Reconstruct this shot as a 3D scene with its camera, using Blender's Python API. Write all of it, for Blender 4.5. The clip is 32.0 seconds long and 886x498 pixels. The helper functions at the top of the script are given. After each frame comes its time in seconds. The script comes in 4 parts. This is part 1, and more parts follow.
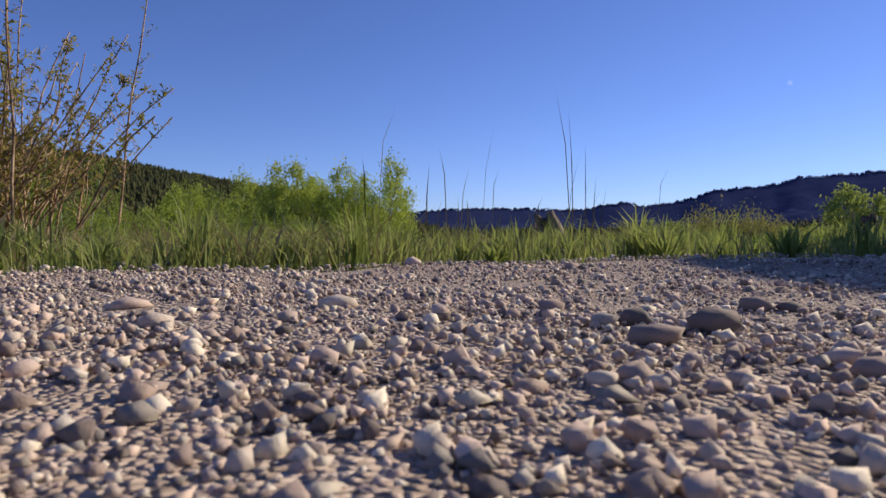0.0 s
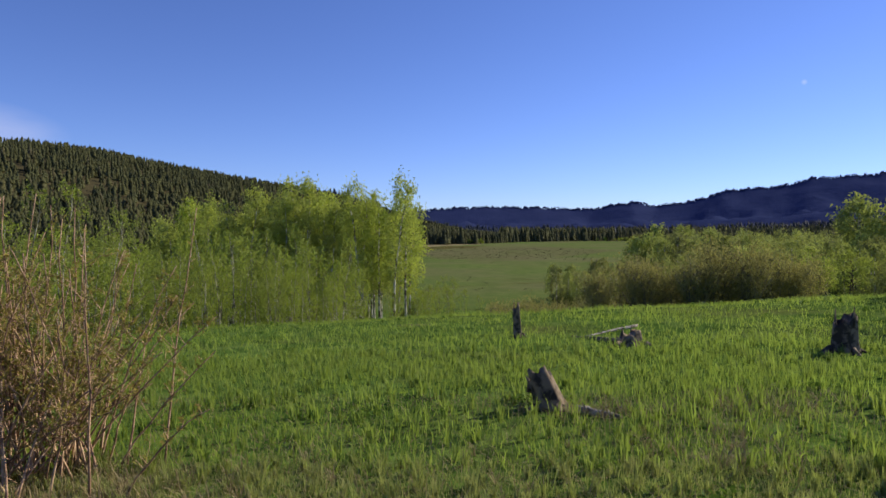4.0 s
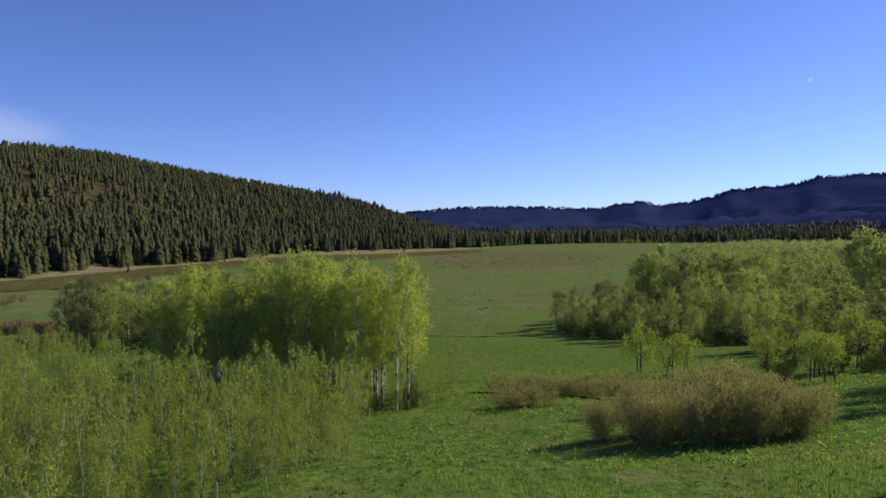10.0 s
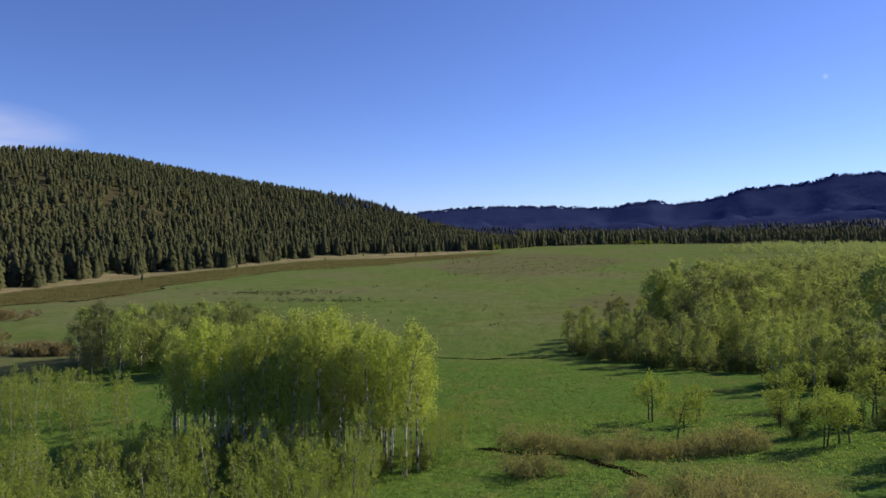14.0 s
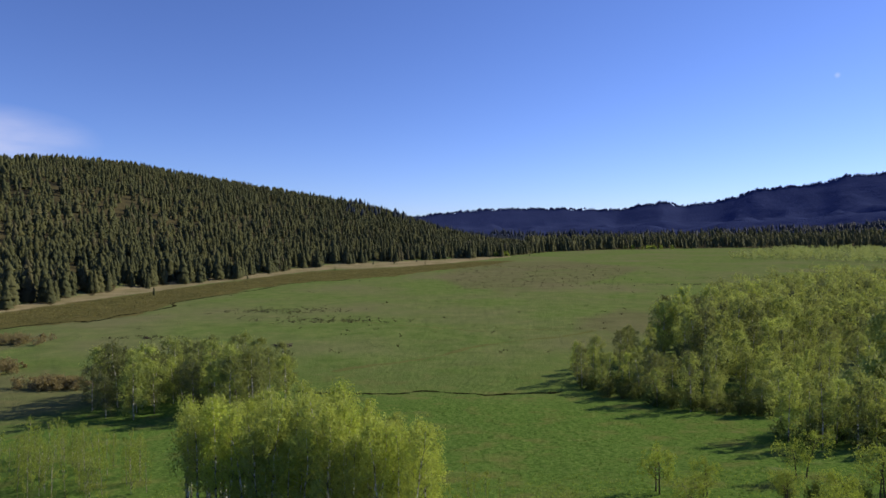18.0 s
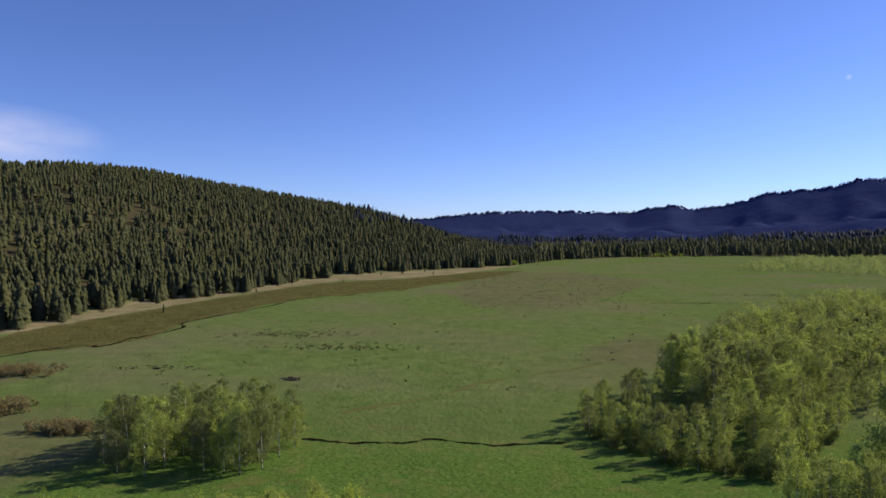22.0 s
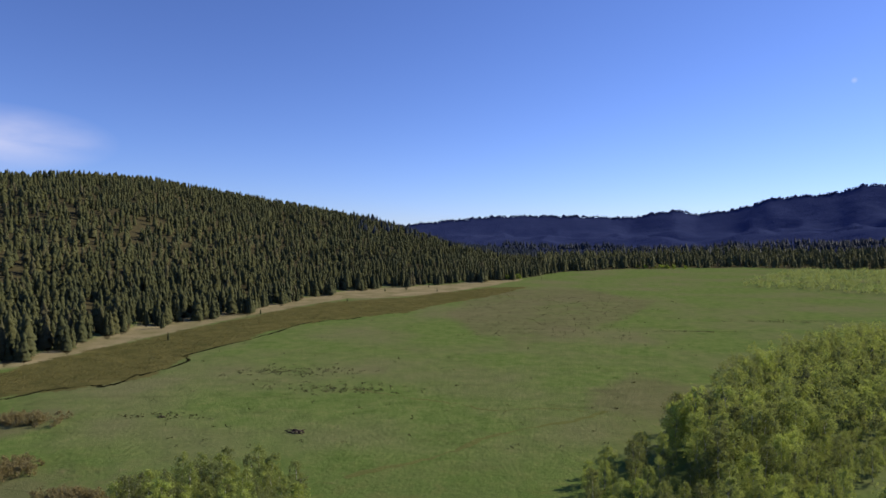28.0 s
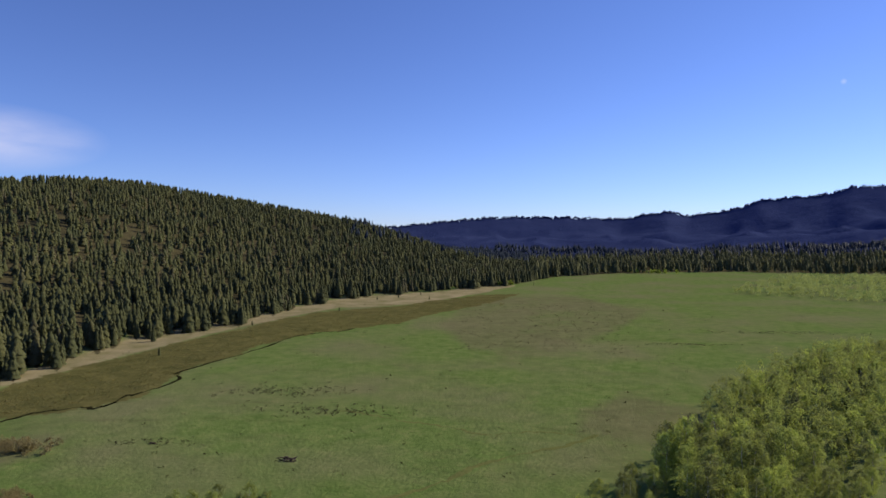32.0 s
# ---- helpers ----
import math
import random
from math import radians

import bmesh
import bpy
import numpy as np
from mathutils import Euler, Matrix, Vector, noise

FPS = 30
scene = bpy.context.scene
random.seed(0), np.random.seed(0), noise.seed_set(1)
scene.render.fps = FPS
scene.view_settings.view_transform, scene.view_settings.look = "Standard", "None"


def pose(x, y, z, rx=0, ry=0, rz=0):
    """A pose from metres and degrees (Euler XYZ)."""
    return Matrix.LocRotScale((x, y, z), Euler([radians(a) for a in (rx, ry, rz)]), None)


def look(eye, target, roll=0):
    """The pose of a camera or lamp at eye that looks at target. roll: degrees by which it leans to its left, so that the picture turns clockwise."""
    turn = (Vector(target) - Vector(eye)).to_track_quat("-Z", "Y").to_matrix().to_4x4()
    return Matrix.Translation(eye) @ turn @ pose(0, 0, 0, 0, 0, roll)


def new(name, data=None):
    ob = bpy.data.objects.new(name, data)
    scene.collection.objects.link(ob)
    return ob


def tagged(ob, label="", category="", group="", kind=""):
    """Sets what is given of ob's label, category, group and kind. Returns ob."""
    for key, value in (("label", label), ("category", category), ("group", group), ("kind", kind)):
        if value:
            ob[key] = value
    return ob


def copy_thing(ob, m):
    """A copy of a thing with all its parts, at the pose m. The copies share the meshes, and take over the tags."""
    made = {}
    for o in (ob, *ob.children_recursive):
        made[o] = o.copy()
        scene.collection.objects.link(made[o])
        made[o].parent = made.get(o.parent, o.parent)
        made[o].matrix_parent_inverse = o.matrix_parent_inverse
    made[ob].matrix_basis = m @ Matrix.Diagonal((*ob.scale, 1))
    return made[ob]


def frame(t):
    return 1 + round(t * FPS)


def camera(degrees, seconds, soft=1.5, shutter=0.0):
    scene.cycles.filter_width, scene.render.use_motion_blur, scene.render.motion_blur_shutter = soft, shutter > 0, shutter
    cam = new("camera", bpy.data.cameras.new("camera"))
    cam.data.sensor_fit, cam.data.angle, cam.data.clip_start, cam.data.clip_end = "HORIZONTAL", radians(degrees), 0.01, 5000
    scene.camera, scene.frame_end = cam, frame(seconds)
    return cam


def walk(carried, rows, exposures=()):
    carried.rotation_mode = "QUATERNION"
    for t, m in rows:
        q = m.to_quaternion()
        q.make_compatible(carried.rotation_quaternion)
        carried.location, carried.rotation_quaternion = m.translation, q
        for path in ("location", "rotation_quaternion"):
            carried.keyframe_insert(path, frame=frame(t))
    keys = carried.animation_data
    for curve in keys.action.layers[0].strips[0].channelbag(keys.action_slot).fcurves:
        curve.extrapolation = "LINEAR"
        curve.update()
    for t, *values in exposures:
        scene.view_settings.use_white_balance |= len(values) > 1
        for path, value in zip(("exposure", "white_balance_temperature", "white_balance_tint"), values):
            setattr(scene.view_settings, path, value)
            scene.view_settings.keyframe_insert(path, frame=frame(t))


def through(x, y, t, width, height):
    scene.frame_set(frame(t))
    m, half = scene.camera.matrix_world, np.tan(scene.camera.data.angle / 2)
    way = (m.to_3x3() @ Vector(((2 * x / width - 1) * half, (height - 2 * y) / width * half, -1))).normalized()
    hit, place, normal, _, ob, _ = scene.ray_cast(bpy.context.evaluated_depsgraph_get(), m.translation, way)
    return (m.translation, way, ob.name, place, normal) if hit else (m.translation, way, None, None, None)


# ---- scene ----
cam = camera(68.0, 32.0, soft=1.5)
cam.data.dof.use_dof, cam.data.dof.focus_distance, cam.data.dof.aperture_fstop = True, 0.9, 30.0

# the climb: seconds, place, yaw (to the left), pitch, roll (to its left)
PATH = [
    (0.0, 0.000, 0.000, 0.066, -0.000, -1.310, -0.343),
    (0.5, -0.002, 0.001, 0.071, -0.234, -1.402, -0.182),
    (1.0, -0.025, -0.105, 0.181, 0.020, -1.393, -0.119),
    (1.3, -0.040, -0.205, 0.254, 0.377, -1.426, -0.105),
    (1.5, -0.046, -0.280, 0.276, 0.622, -1.462, -0.081),
    (2.0, -0.046, -0.424, 0.370, 0.694, -1.495, -0.008),
    (2.5, -0.011, -0.508, 0.522, 0.665, -1.470, 0.046),
    (3.0, 0.040, -0.538, 0.745, 0.793, -1.460, 0.072),
    (3.5, 0.061, -0.533, 0.964, 0.840, -1.478, 0.092),
    (4.0, 0.050, -0.507, 1.255, 0.843, -1.493, 0.115),
    (4.5, 0.011, -0.468, 1.600, 0.841, -1.498, 0.136),
    (6.5, 0.003, -0.288, 2.949, 0.860, -1.557, 0.113),
    (7.0, 0.022, -0.220, 3.335, 0.897, -1.552, 0.107),
    (7.5, 0.043, -0.166, 3.830, 0.932, -1.546, 0.095),
    (8.0, 0.062, -0.131, 4.203, 0.943, -1.553, 0.077),
    (8.5, 0.101, -0.100, 4.589, 0.997, -1.553, 0.057),
    (9.0, 0.165, -0.062, 5.080, 1.103, -1.539, 0.037),
    (9.5, 0.168, -0.028, 5.613, 1.172, -1.543, 0.015),
    (10.0, 0.171, -0.030, 6.102, 1.262, -1.558, -0.008),
    (10.5, 0.178, -0.070, 6.491, 1.372, -1.574, -0.038),
    (11.0, 0.150, -0.105, 6.931, 1.467, -1.592, -0.076),
    (11.5, 0.151, -0.127, 7.451, 1.611, -1.601, -0.109),
    (12.0, 0.178, -0.117, 7.986, 1.741, -1.616, -0.135),
    (12.5, 0.224, -0.067, 8.517, 1.891, -1.630, -0.153),
    (13.0, 0.261, 0.010, 9.005, 2.020, -1.619, -0.173),
    (13.5, 0.294, 0.116, 9.516, 2.147, -1.611, -0.190),
    (14.0, 0.357, 0.220, 10.083, 2.282, -1.615, -0.205),
    (14.5, 0.409, 0.317, 10.763, 2.399, -1.590, -0.225),
    (16.5, 0.578, 0.200, 13.336, 2.760, -1.489, -0.391),
    (17.0, 0.615, 0.095, 14.228, 2.880, -1.459, -0.414),
    (17.5, 0.596, -0.050, 15.161, 2.998, -1.463, -0.430),
    (18.0, 0.562, -0.203, 16.114, 3.113, -1.477, -0.433),
    (18.5, 0.526, -0.348, 17.104, 3.180, -1.480, -0.425),
    (19.0, 0.508, -0.465, 18.118, 3.277, -1.474, -0.406),
    (19.5, 0.535, -0.539, 19.142, 3.364, -1.482, -0.375),
    (20.0, 0.574, -0.575, 20.267, 3.469, -1.466, -0.338),
    (20.5, 0.596, -0.582, 21.419, 3.595, -1.446, -0.295),
    (21.0, 0.577, -0.561, 22.550, 3.683, -1.442, -0.251),
    (21.5, 0.548, -0.519, 23.658, 3.758, -1.414, -0.208),
    (22.0, 0.506, -0.467, 24.748, 3.799, -1.362, -0.173),
    (22.5, 0.467, -0.417, 25.750, 3.845, -1.345, -0.145),
    (23.0, 0.441, -0.364, 26.723, 3.861, -1.329, -0.120),
    (23.5, 0.460, -0.298, 27.765, 3.920, -1.315, -0.099),
    (24.0, 0.488, -0.242, 28.901, 3.947, -1.272, -0.082),
    (24.5, 0.497, -0.212, 30.044, 3.964, -1.244, -0.066),
    (25.0, 0.486, -0.216, 31.137, 3.988, -1.238, -0.053),
    (25.5, 0.470, -0.240, 32.235, 3.978, -1.210, -0.042),
    (27.5, 0.431, -0.427, 36.792, 4.107, -1.170, 0.020),
    (28.0, 0.406, -0.442, 37.962, 4.133, -1.167, 0.012),
    (28.5, 0.407, -0.432, 39.142, 4.180, -1.154, -0.001),
    (29.0, 0.422, -0.407, 40.340, 4.196, -1.153, -0.018),
    (29.5, 0.413, -0.372, 41.556, 4.250, -1.131, -0.038),
    (30.0, 0.420, -0.341, 42.684, 4.255, -1.105, -0.051),
    (30.5, 0.447, -0.339, 43.600, 4.175, -1.079, -0.052),
    (31.0, 0.483, -0.376, 44.220, 3.960, -1.096, -0.043),
    (31.5, 0.525, -0.435, 44.654, 3.670, -1.123, -0.027),
    (32.0, 0.571, -0.503, 45.000, 3.471, -1.152, -0.006),
]
walk(cam, [(t, pose(x, y, z, 90 + p, 0, w) @ pose(0, 0, 0, 0, 0, r)) for t, x, y, z, w, p, r in PATH],
     exposures=[(0, 0.0), (2, 0.0), (4, 0.2), (32, 0.2)])

# ---- daylight ----
SUN_AZ, SUN_EL = 60.0, 29.0      # degrees clockwise from straight ahead, and above the horizon
world = bpy.data.worlds.new("sky")
scene.world = world
world.use_nodes = True
wn, wl = world.node_tree.nodes, world.node_tree.links
sky = wn.new("ShaderNodeTexSky")
sky.sky_type, sky.sun_disc = "NISHITA", False
sky.sun_elevation, sky.sun_rotation = radians(SUN_EL), radians(SUN_AZ)
sky.altitude, sky.air_density, sky.dust_density, sky.ozone_density = 1900, 1.0, 0.25, 2.5
wn["Background"].inputs[1].default_value = 0.09
# the clear deep blue of mountain air, and one wisp of cloud over the wooded hill
deep = wn.new("ShaderNodeMix")
deep.data_type, deep.blend_type = "RGBA", "MULTIPLY"
deep.inputs[0].default_value, deep.inputs[7].default_value = 1.0, (0.80, 0.90, 1.42, 1)
wl.new(sky.outputs[0], deep.inputs[6])
coord, away = wn.new("ShaderNodeTexCoord"), wn.new("ShaderNodeVectorMath")
away.operation = "SUBTRACT"
away.inputs[1].default_value = (math.sin(radians(-38.5)) * 0.99, math.cos(radians(-38.5)) * 0.99, math.sin(radians(7.0)))
flat = wn.new("ShaderNodeVectorMath")
flat.operation = "MULTIPLY"
flat.inputs[1].default_value = (1.0, 1.0, 3.2)
far_off, puff, edge, cloud = wn.new("ShaderNodeVectorMath"), wn.new("ShaderNodeTexNoise"), wn.new("ShaderNodeMapRange"), wn.new("ShaderNodeMath")
far_off.operation, cloud.operation = "LENGTH", "MULTIPLY"
puff.inputs["Scale"].default_value, puff.inputs["Detail"].default_value = 13.0, 7.0
edge.inputs["From Min"].default_value, edge.inputs["From Max"].default_value = 0.145, 0.0
wl.new(coord.outputs["Generated"], away.inputs[0])
wl.new(away.outputs[0], flat.inputs[0])
wl.new(flat.outputs[0], far_off.inputs[0])
wl.new(flat.outputs[0], puff.inputs["Vector"])
wl.new(far_off.outputs["Value"], edge.inputs["Value"])
wl.new(edge.outputs[0], cloud.inputs[0])
wl.new(puff.outputs["Fac"], cloud.inputs[1])
wisp = wn.new("ShaderNodeMix")
wisp.data_type = "RGBA"
wisp.inputs[7].default_value = (8.0, 7.8, 9.4, 1)
wl.new(cloud.outputs[0], wisp.inputs[0])
wl.new(deep.outputs[2], wisp.inputs[6])
trail_way, trail_len, trail_edge, trail = wn.new("ShaderNodeVectorMath"), wn.new("ShaderNodeVectorMath"), wn.new("ShaderNodeMapRange"), wn.new("ShaderNodeMix")
trail_way.operation, trail_len.operation, trail.data_type = "SUBTRACT", "LENGTH", "RGBA"
trail_way.inputs[1].default_value = (math.sin(radians(27.8)) * math.cos(radians(11.3)), math.cos(radians(27.8)) * math.cos(radians(11.3)), math.sin(radians(11.3)))
trail_edge.inputs["From Min"].default_value, trail_edge.inputs["From Max"].default_value = 0.0042, 0.001
trail_edge.inputs["To Max"].default_value = 0.22
trail.inputs[7].default_value = (9.0, 9.0, 10.5, 1)
wl.new(coord.outputs["Generated"], trail_way.inputs[0])
wl.new(trail_way.outputs[0], trail_len.inputs[0])
wl.new(trail_len.outputs["Value"], trail_edge.inputs["Value"])
wl.new(trail_edge.outputs[0], trail.inputs[0])
wl.new(wisp.outputs[2], trail.inputs[6])
wl.new(trail.outputs[2], wn["Background"].inputs[0])
sun = new("sun", bpy.data.lights.new("sun", "SUN"))
sun.data.energy, sun.data.angle, sun.data.color = 5.0, radians(0.53), (1.0, 0.89, 0.70)
sun_dir = Vector((math.sin(radians(SUN_AZ)) * math.cos(radians(SUN_EL)),
                  math.cos(radians(SUN_AZ)) * math.cos(radians(SUN_EL)), math.sin(radians(SUN_EL))))
sun.matrix_world = look(sun_dir * 50, (0, 0, 0))


# ---- materials ----
class Nodes:
    """A small builder for node materials."""

    def __init__(self, name):
        self.mat = bpy.data.materials.new(name)
        self.mat.use_nodes = True
        self.t = self.mat.node_tree
        self.t.nodes.clear()
        self.out = self.add("ShaderNodeOutputMaterial")

    def add(self, kind, **values):
        n = self.t.nodes.new(kind)
        for k, v in values.items():
            if k in n.inputs:
                n.inputs[k].default_value = v
        return n

    def link(self, a, b):
        self.t.links.new(a, b)

    def noise(self, scale, detail=4.0, vector=None, rough=0.55):
        n = self.add("ShaderNodeTexNoise", Scale=scale, Detail=detail, Roughness=rough)
        self.link(vector if vector else self.position(), n.inputs["Vector"])
        return n.outputs["Fac"]

    def position(self):
        return self.add("ShaderNodeNewGeometry").outputs["Position"]

    def ramp(self, fac, stops):
        n = self.add("ShaderNodeValToRGB")
        while len(n.color_ramp.elements) < len(stops):
            n.color_ramp.elements.new(0.5)
        for e, (p, c) in zip(n.color_ramp.elements, stops):
            e.position, e.color = p, (*c, 1) if len(c) == 3 else c
        self.link(fac, n.inputs[0])
        return n.outputs[0]

    def mix(self, fac, a, b, blend="MIX"):
        n = self.t.nodes.new("ShaderNodeMix")
        n.data_type, n.blend_type = "RGBA", blend
        for sock, v in ((n.inputs[0], fac), (n.inputs[6], a), (n.inputs[7], b)):
            if isinstance(v, (int, float)):
                sock.default_value = v
            elif isinstance(v, tuple):
                sock.default_value = (*v, 1)
            else:
                self.link(v, sock)
        return n.outputs[2]

    def math(self, op, a, b=0.0, clamp=False):
        n = self.t.nodes.new("ShaderNodeMath")
        n.operation, n.use_clamp = op, clamp
        for sock, v in zip(n.inputs, (a, b)):
            if isinstance(v, (int, float)):
                sock.default_value = v
            else:
                self.link(v, sock)
        return n.outputs[0]

    def attr(self, name):
        n = self.add("ShaderNodeAttribute")
        n.attribute_name = name
        return n.outputs["Fac"]

    def bump(self, height, strength, distance):
        n = self.add("ShaderNodeBump", Strength=strength, Distance=distance)
        self.link(height, n.inputs["Height"])
        return n.outputs[0]

    def surface(self, color, rough=0.9, normal=None, spec=0.25):
        n = self.add("ShaderNodeBsdfPrincipled", Roughness=rough)
        n.inputs["Specular IOR Level"].default_value = spec
        if isinstance(color, tuple):
            n.inputs["Base Color"].default_value = (*color, 1)
        else:
            self.link(color, n.inputs["Base Color"])
        if normal:
            self.link(normal, n.inputs["Normal"])
        return n.outputs[0]

    def done(self, shader):
        self.link(shader, self.out.inputs[0])
        return self.mat


def leafy(name, dark, light, through, glow=0.45, scale=0.6, dull=None, patch=0.16, spread=0.5):
    """Leaves: each one its own tone, each plant its own cast, with light coming through."""
    k = Nodes(name)
    rnd = k.add("ShaderNodeNewGeometry").outputs["Random Per Island"]
    c = k.mix(rnd, dark, light)
    c = k.mix(k.math("MULTIPLY", k.noise(scale, 3), 0.3), c, dark)
    if dull:
        m = k.ramp(k.noise(patch, 3), [(0.38, (1, 1, 1)), (0.58, (0, 0, 0))])
        c = k.mix(k.math("MULTIPLY", m, 0.4), c, dull)
    obj = k.math("FRACT", k.math("ADD", k.add("ShaderNodeObjectInfo").outputs["Random"], k.attr("tone")))
    c = k.mix(k.math("MULTIPLY", obj, spread if dull else 0.3), c, dull if dull else dark)
    a = k.surface(c, 0.75, spec=0.12)
    b = k.add("ShaderNodeBsdfTranslucent")
    k.link(k.mix(0.35, c, through), b.inputs[0])
    m = k.add("ShaderNodeMixShader")
    m.inputs[0].default_value = glow
    k.link(a, m.inputs[1])
    k.link(b.outputs[0], m.inputs[2])
    return k.done(m.outputs[0])


def bark(name, base, mark, spots, size=6.0):
    k = Nodes(name)
    n = k.noise(size, 5)
    c = k.ramp(n, [(0.0, mark), (0.42, mark), (spots, base), (1.0, base)])
    return k.done(k.surface(c, 0.9, k.bump(k.noise(size * 6, 4), 0.5, 0.01)))


def needles(name):
    """Conifer boughs: every tree its own green, olive or grey-brown."""
    k = Nodes(name)
    tree_tone = k.math("FRACT", k.math("ADD", k.attr("tone"), k.add("ShaderNodeObjectInfo").outputs["Random"]))
    c = k.ramp(tree_tone, [(0.0, (0.104, 0.118, 0.058)), (0.35, (0.125, 0.138, 0.062)), (0.7, (0.15, 0.157, 0.067)), (0.92, (0.172, 0.172, 0.073)), (1.0, (0.165, 0.143, 0.088))])
    rnd = k.add("ShaderNodeNewGeometry").outputs["Random Per Island"]
    c = k.mix(k.math("MULTIPLY", rnd, 0.35), c, (0.06, 0.07, 0.033))
    c = k.mix(k.math("MULTIPLY", k.ramp(k.noise(0.012, 4), [(0.42, (0, 0, 0)), (0.62, (1, 1, 1))]), 0.35), c, (0.17, 0.165, 0.06))
    c = k.mix(k.math("MULTIPLY", k.noise(1.6, 5, rough=0.7), 0.5), c, (0.05, 0.055, 0.028))
    a, b, m = k.surface(c, 0.85, k.bump(k.noise(2.2, 5, rough=0.7), 0.5, 0.4), 0.08), k.add("ShaderNodeBsdfTranslucent"), k.add("ShaderNodeMixShader")
    m.inputs[0].default_value = 0.42
    k.link(c, b.inputs[0])
    k.link(a, m.inputs[1])
    k.link(b.outputs[0], m.inputs[2])
    return k.done(m.outputs[0])


M_CONIFER = needles("conifer_needles")
M_ASPEN = leafy("aspen_leaves", (0.27, 0.335, 0.05), (0.55, 0.63, 0.11), (0.60, 0.69, 0.08), 0.42, 0.6, (0.28, 0.29, 0.12))
M_WOOD = leafy("aspen_wood_leaves", (0.25, 0.305, 0.065), (0.56, 0.645, 0.15), (0.57, 0.645, 0.11), 0.38, 0.6, (0.095, 0.105, 0.06), 0.1, 1.0)
M_YOUNG = leafy("young_aspen_leaves", (0.18, 0.24, 0.032), (0.38, 0.46, 0.07), (0.43, 0.52, 0.055), 0.4, 0.6, (0.20, 0.23, 0.07), 0.4)
M_THICKET = leafy("willow_thicket_leaves", (0.26, 0.31, 0.09), (0.48, 0.54, 0.18), (0.48, 0.54, 0.14), 0.4, 0.1, (0.22, 0.25, 0.10), 0.03)
M_WILLOW = leafy("willow_leaves", (0.20, 0.175, 0.045), (0.39, 0.335, 0.09), (0.40, 0.33, 0.07), 0.4)
M_BROWN = leafy("brown_twigs", (0.20, 0.19, 0.06), (0.40, 0.37, 0.125), (0.38, 0.355, 0.10), 0.42, 0.6, (0.25, 0.25, 0.075), 0.7)
M_MOUND = leafy("brown_willow_twigs", (0.19, 0.155, 0.068), (0.35, 0.285, 0.135), (0.32, 0.27, 0.11), 0.38, 0.3, (0.22, 0.19, 0.08), 0.2)
M_MARSH = leafy("marsh_rushes", (0.15, 0.13, 0.045), (0.26, 0.22, 0.085), (0.22, 0.19, 0.06), 0.4, 0.2, (0.15, 0.15, 0.045), 0.05)
# the blue of distance haze is painted into both far-tree colours
M_FARWOOD = leafy("hazed_conifers", (0.02, 0.032, 0.05), (0.034, 0.048, 0.07), (0.04, 0.05, 0.07), 0.3, 0.01)
M_CREST = leafy("hazed_crest_trees", (0.026, 0.038, 0.10), (0.036, 0.05, 0.125), (0.04, 0.05, 0.12), 0.2, 0.01)
M_GRASS = leafy("grass_blades", (0.105, 0.18, 0.024), (0.33, 0.455, 0.078), (0.38, 0.53, 0.058), 0.46, 0.6, (0.25, 0.285, 0.08), 0.9)
M_VERGE = leafy("verge_grass_blades", (0.115, 0.165, 0.035), (0.41, 0.49, 0.13), (0.41, 0.49, 0.09), 0.45, 3.0, (0.38, 0.34, 0.16), 1.6)
M_WEED = leafy("weed_leaves", (0.06, 0.12, 0.016), (0.17, 0.28, 0.04), (0.22, 0.34, 0.04), 0.3, 3.0)
# dark shrub leaves; the low tone also carries shade at the groves' foot
M_UNDER = leafy("shaded_shrub_leaves", (0.09, 0.12, 0.028), (0.2, 0.24, 0.05), (0.2, 0.25, 0.04), 0.2, 0.6, (0.10, 0.105, 0.04))
M_RUSH = leafy("dark_rushes", (0.055, 0.058, 0.026), (0.12, 0.115, 0.05), (0.1, 0.1, 0.04), 0.25)
M_DRY = leafy("dry_stems", (0.20, 0.15, 0.07), (0.42, 0.35, 0.2), (0.4, 0.33, 0.18), 0.2)
M_STALK = leafy("dry_stalks", (0.09, 0.07, 0.04), (0.22, 0.17, 0.09), (0.2, 0.16, 0.08), 0.15)
M_GREYTWIG = bark("aspen_twigs", (0.22, 0.19, 0.12), (0.10, 0.085, 0.055), 0.55, 5.0)
M_WHITEBARK = bark("aspen_bark", (0.62, 0.59, 0.50), (0.07, 0.06, 0.045), 0.55, 3.0)
M_YOUNGBARK = bark("young_aspen_bark", (0.42, 0.40, 0.29), (0.10, 0.09, 0.06), 0.55, 5.0)
M_TWIG = bark("willow_bark", (0.54, 0.37, 0.235), (0.23, 0.14, 0.09), 0.6, 12.0)
M_DARKBARK = bark("conifer_bark", (0.10, 0.075, 0.055), (0.04, 0.03, 0.022), 0.6, 2.0)
M_CHAR = bark("weathered_charred_wood", (0.25, 0.19, 0.13), (0.055, 0.042, 0.032), 0.56, 9.0)
M_GREYWOOD = bark("weathered_grey_wood", (0.46, 0.42, 0.36), (0.14, 0.12, 0.10), 0.62, 14.0)


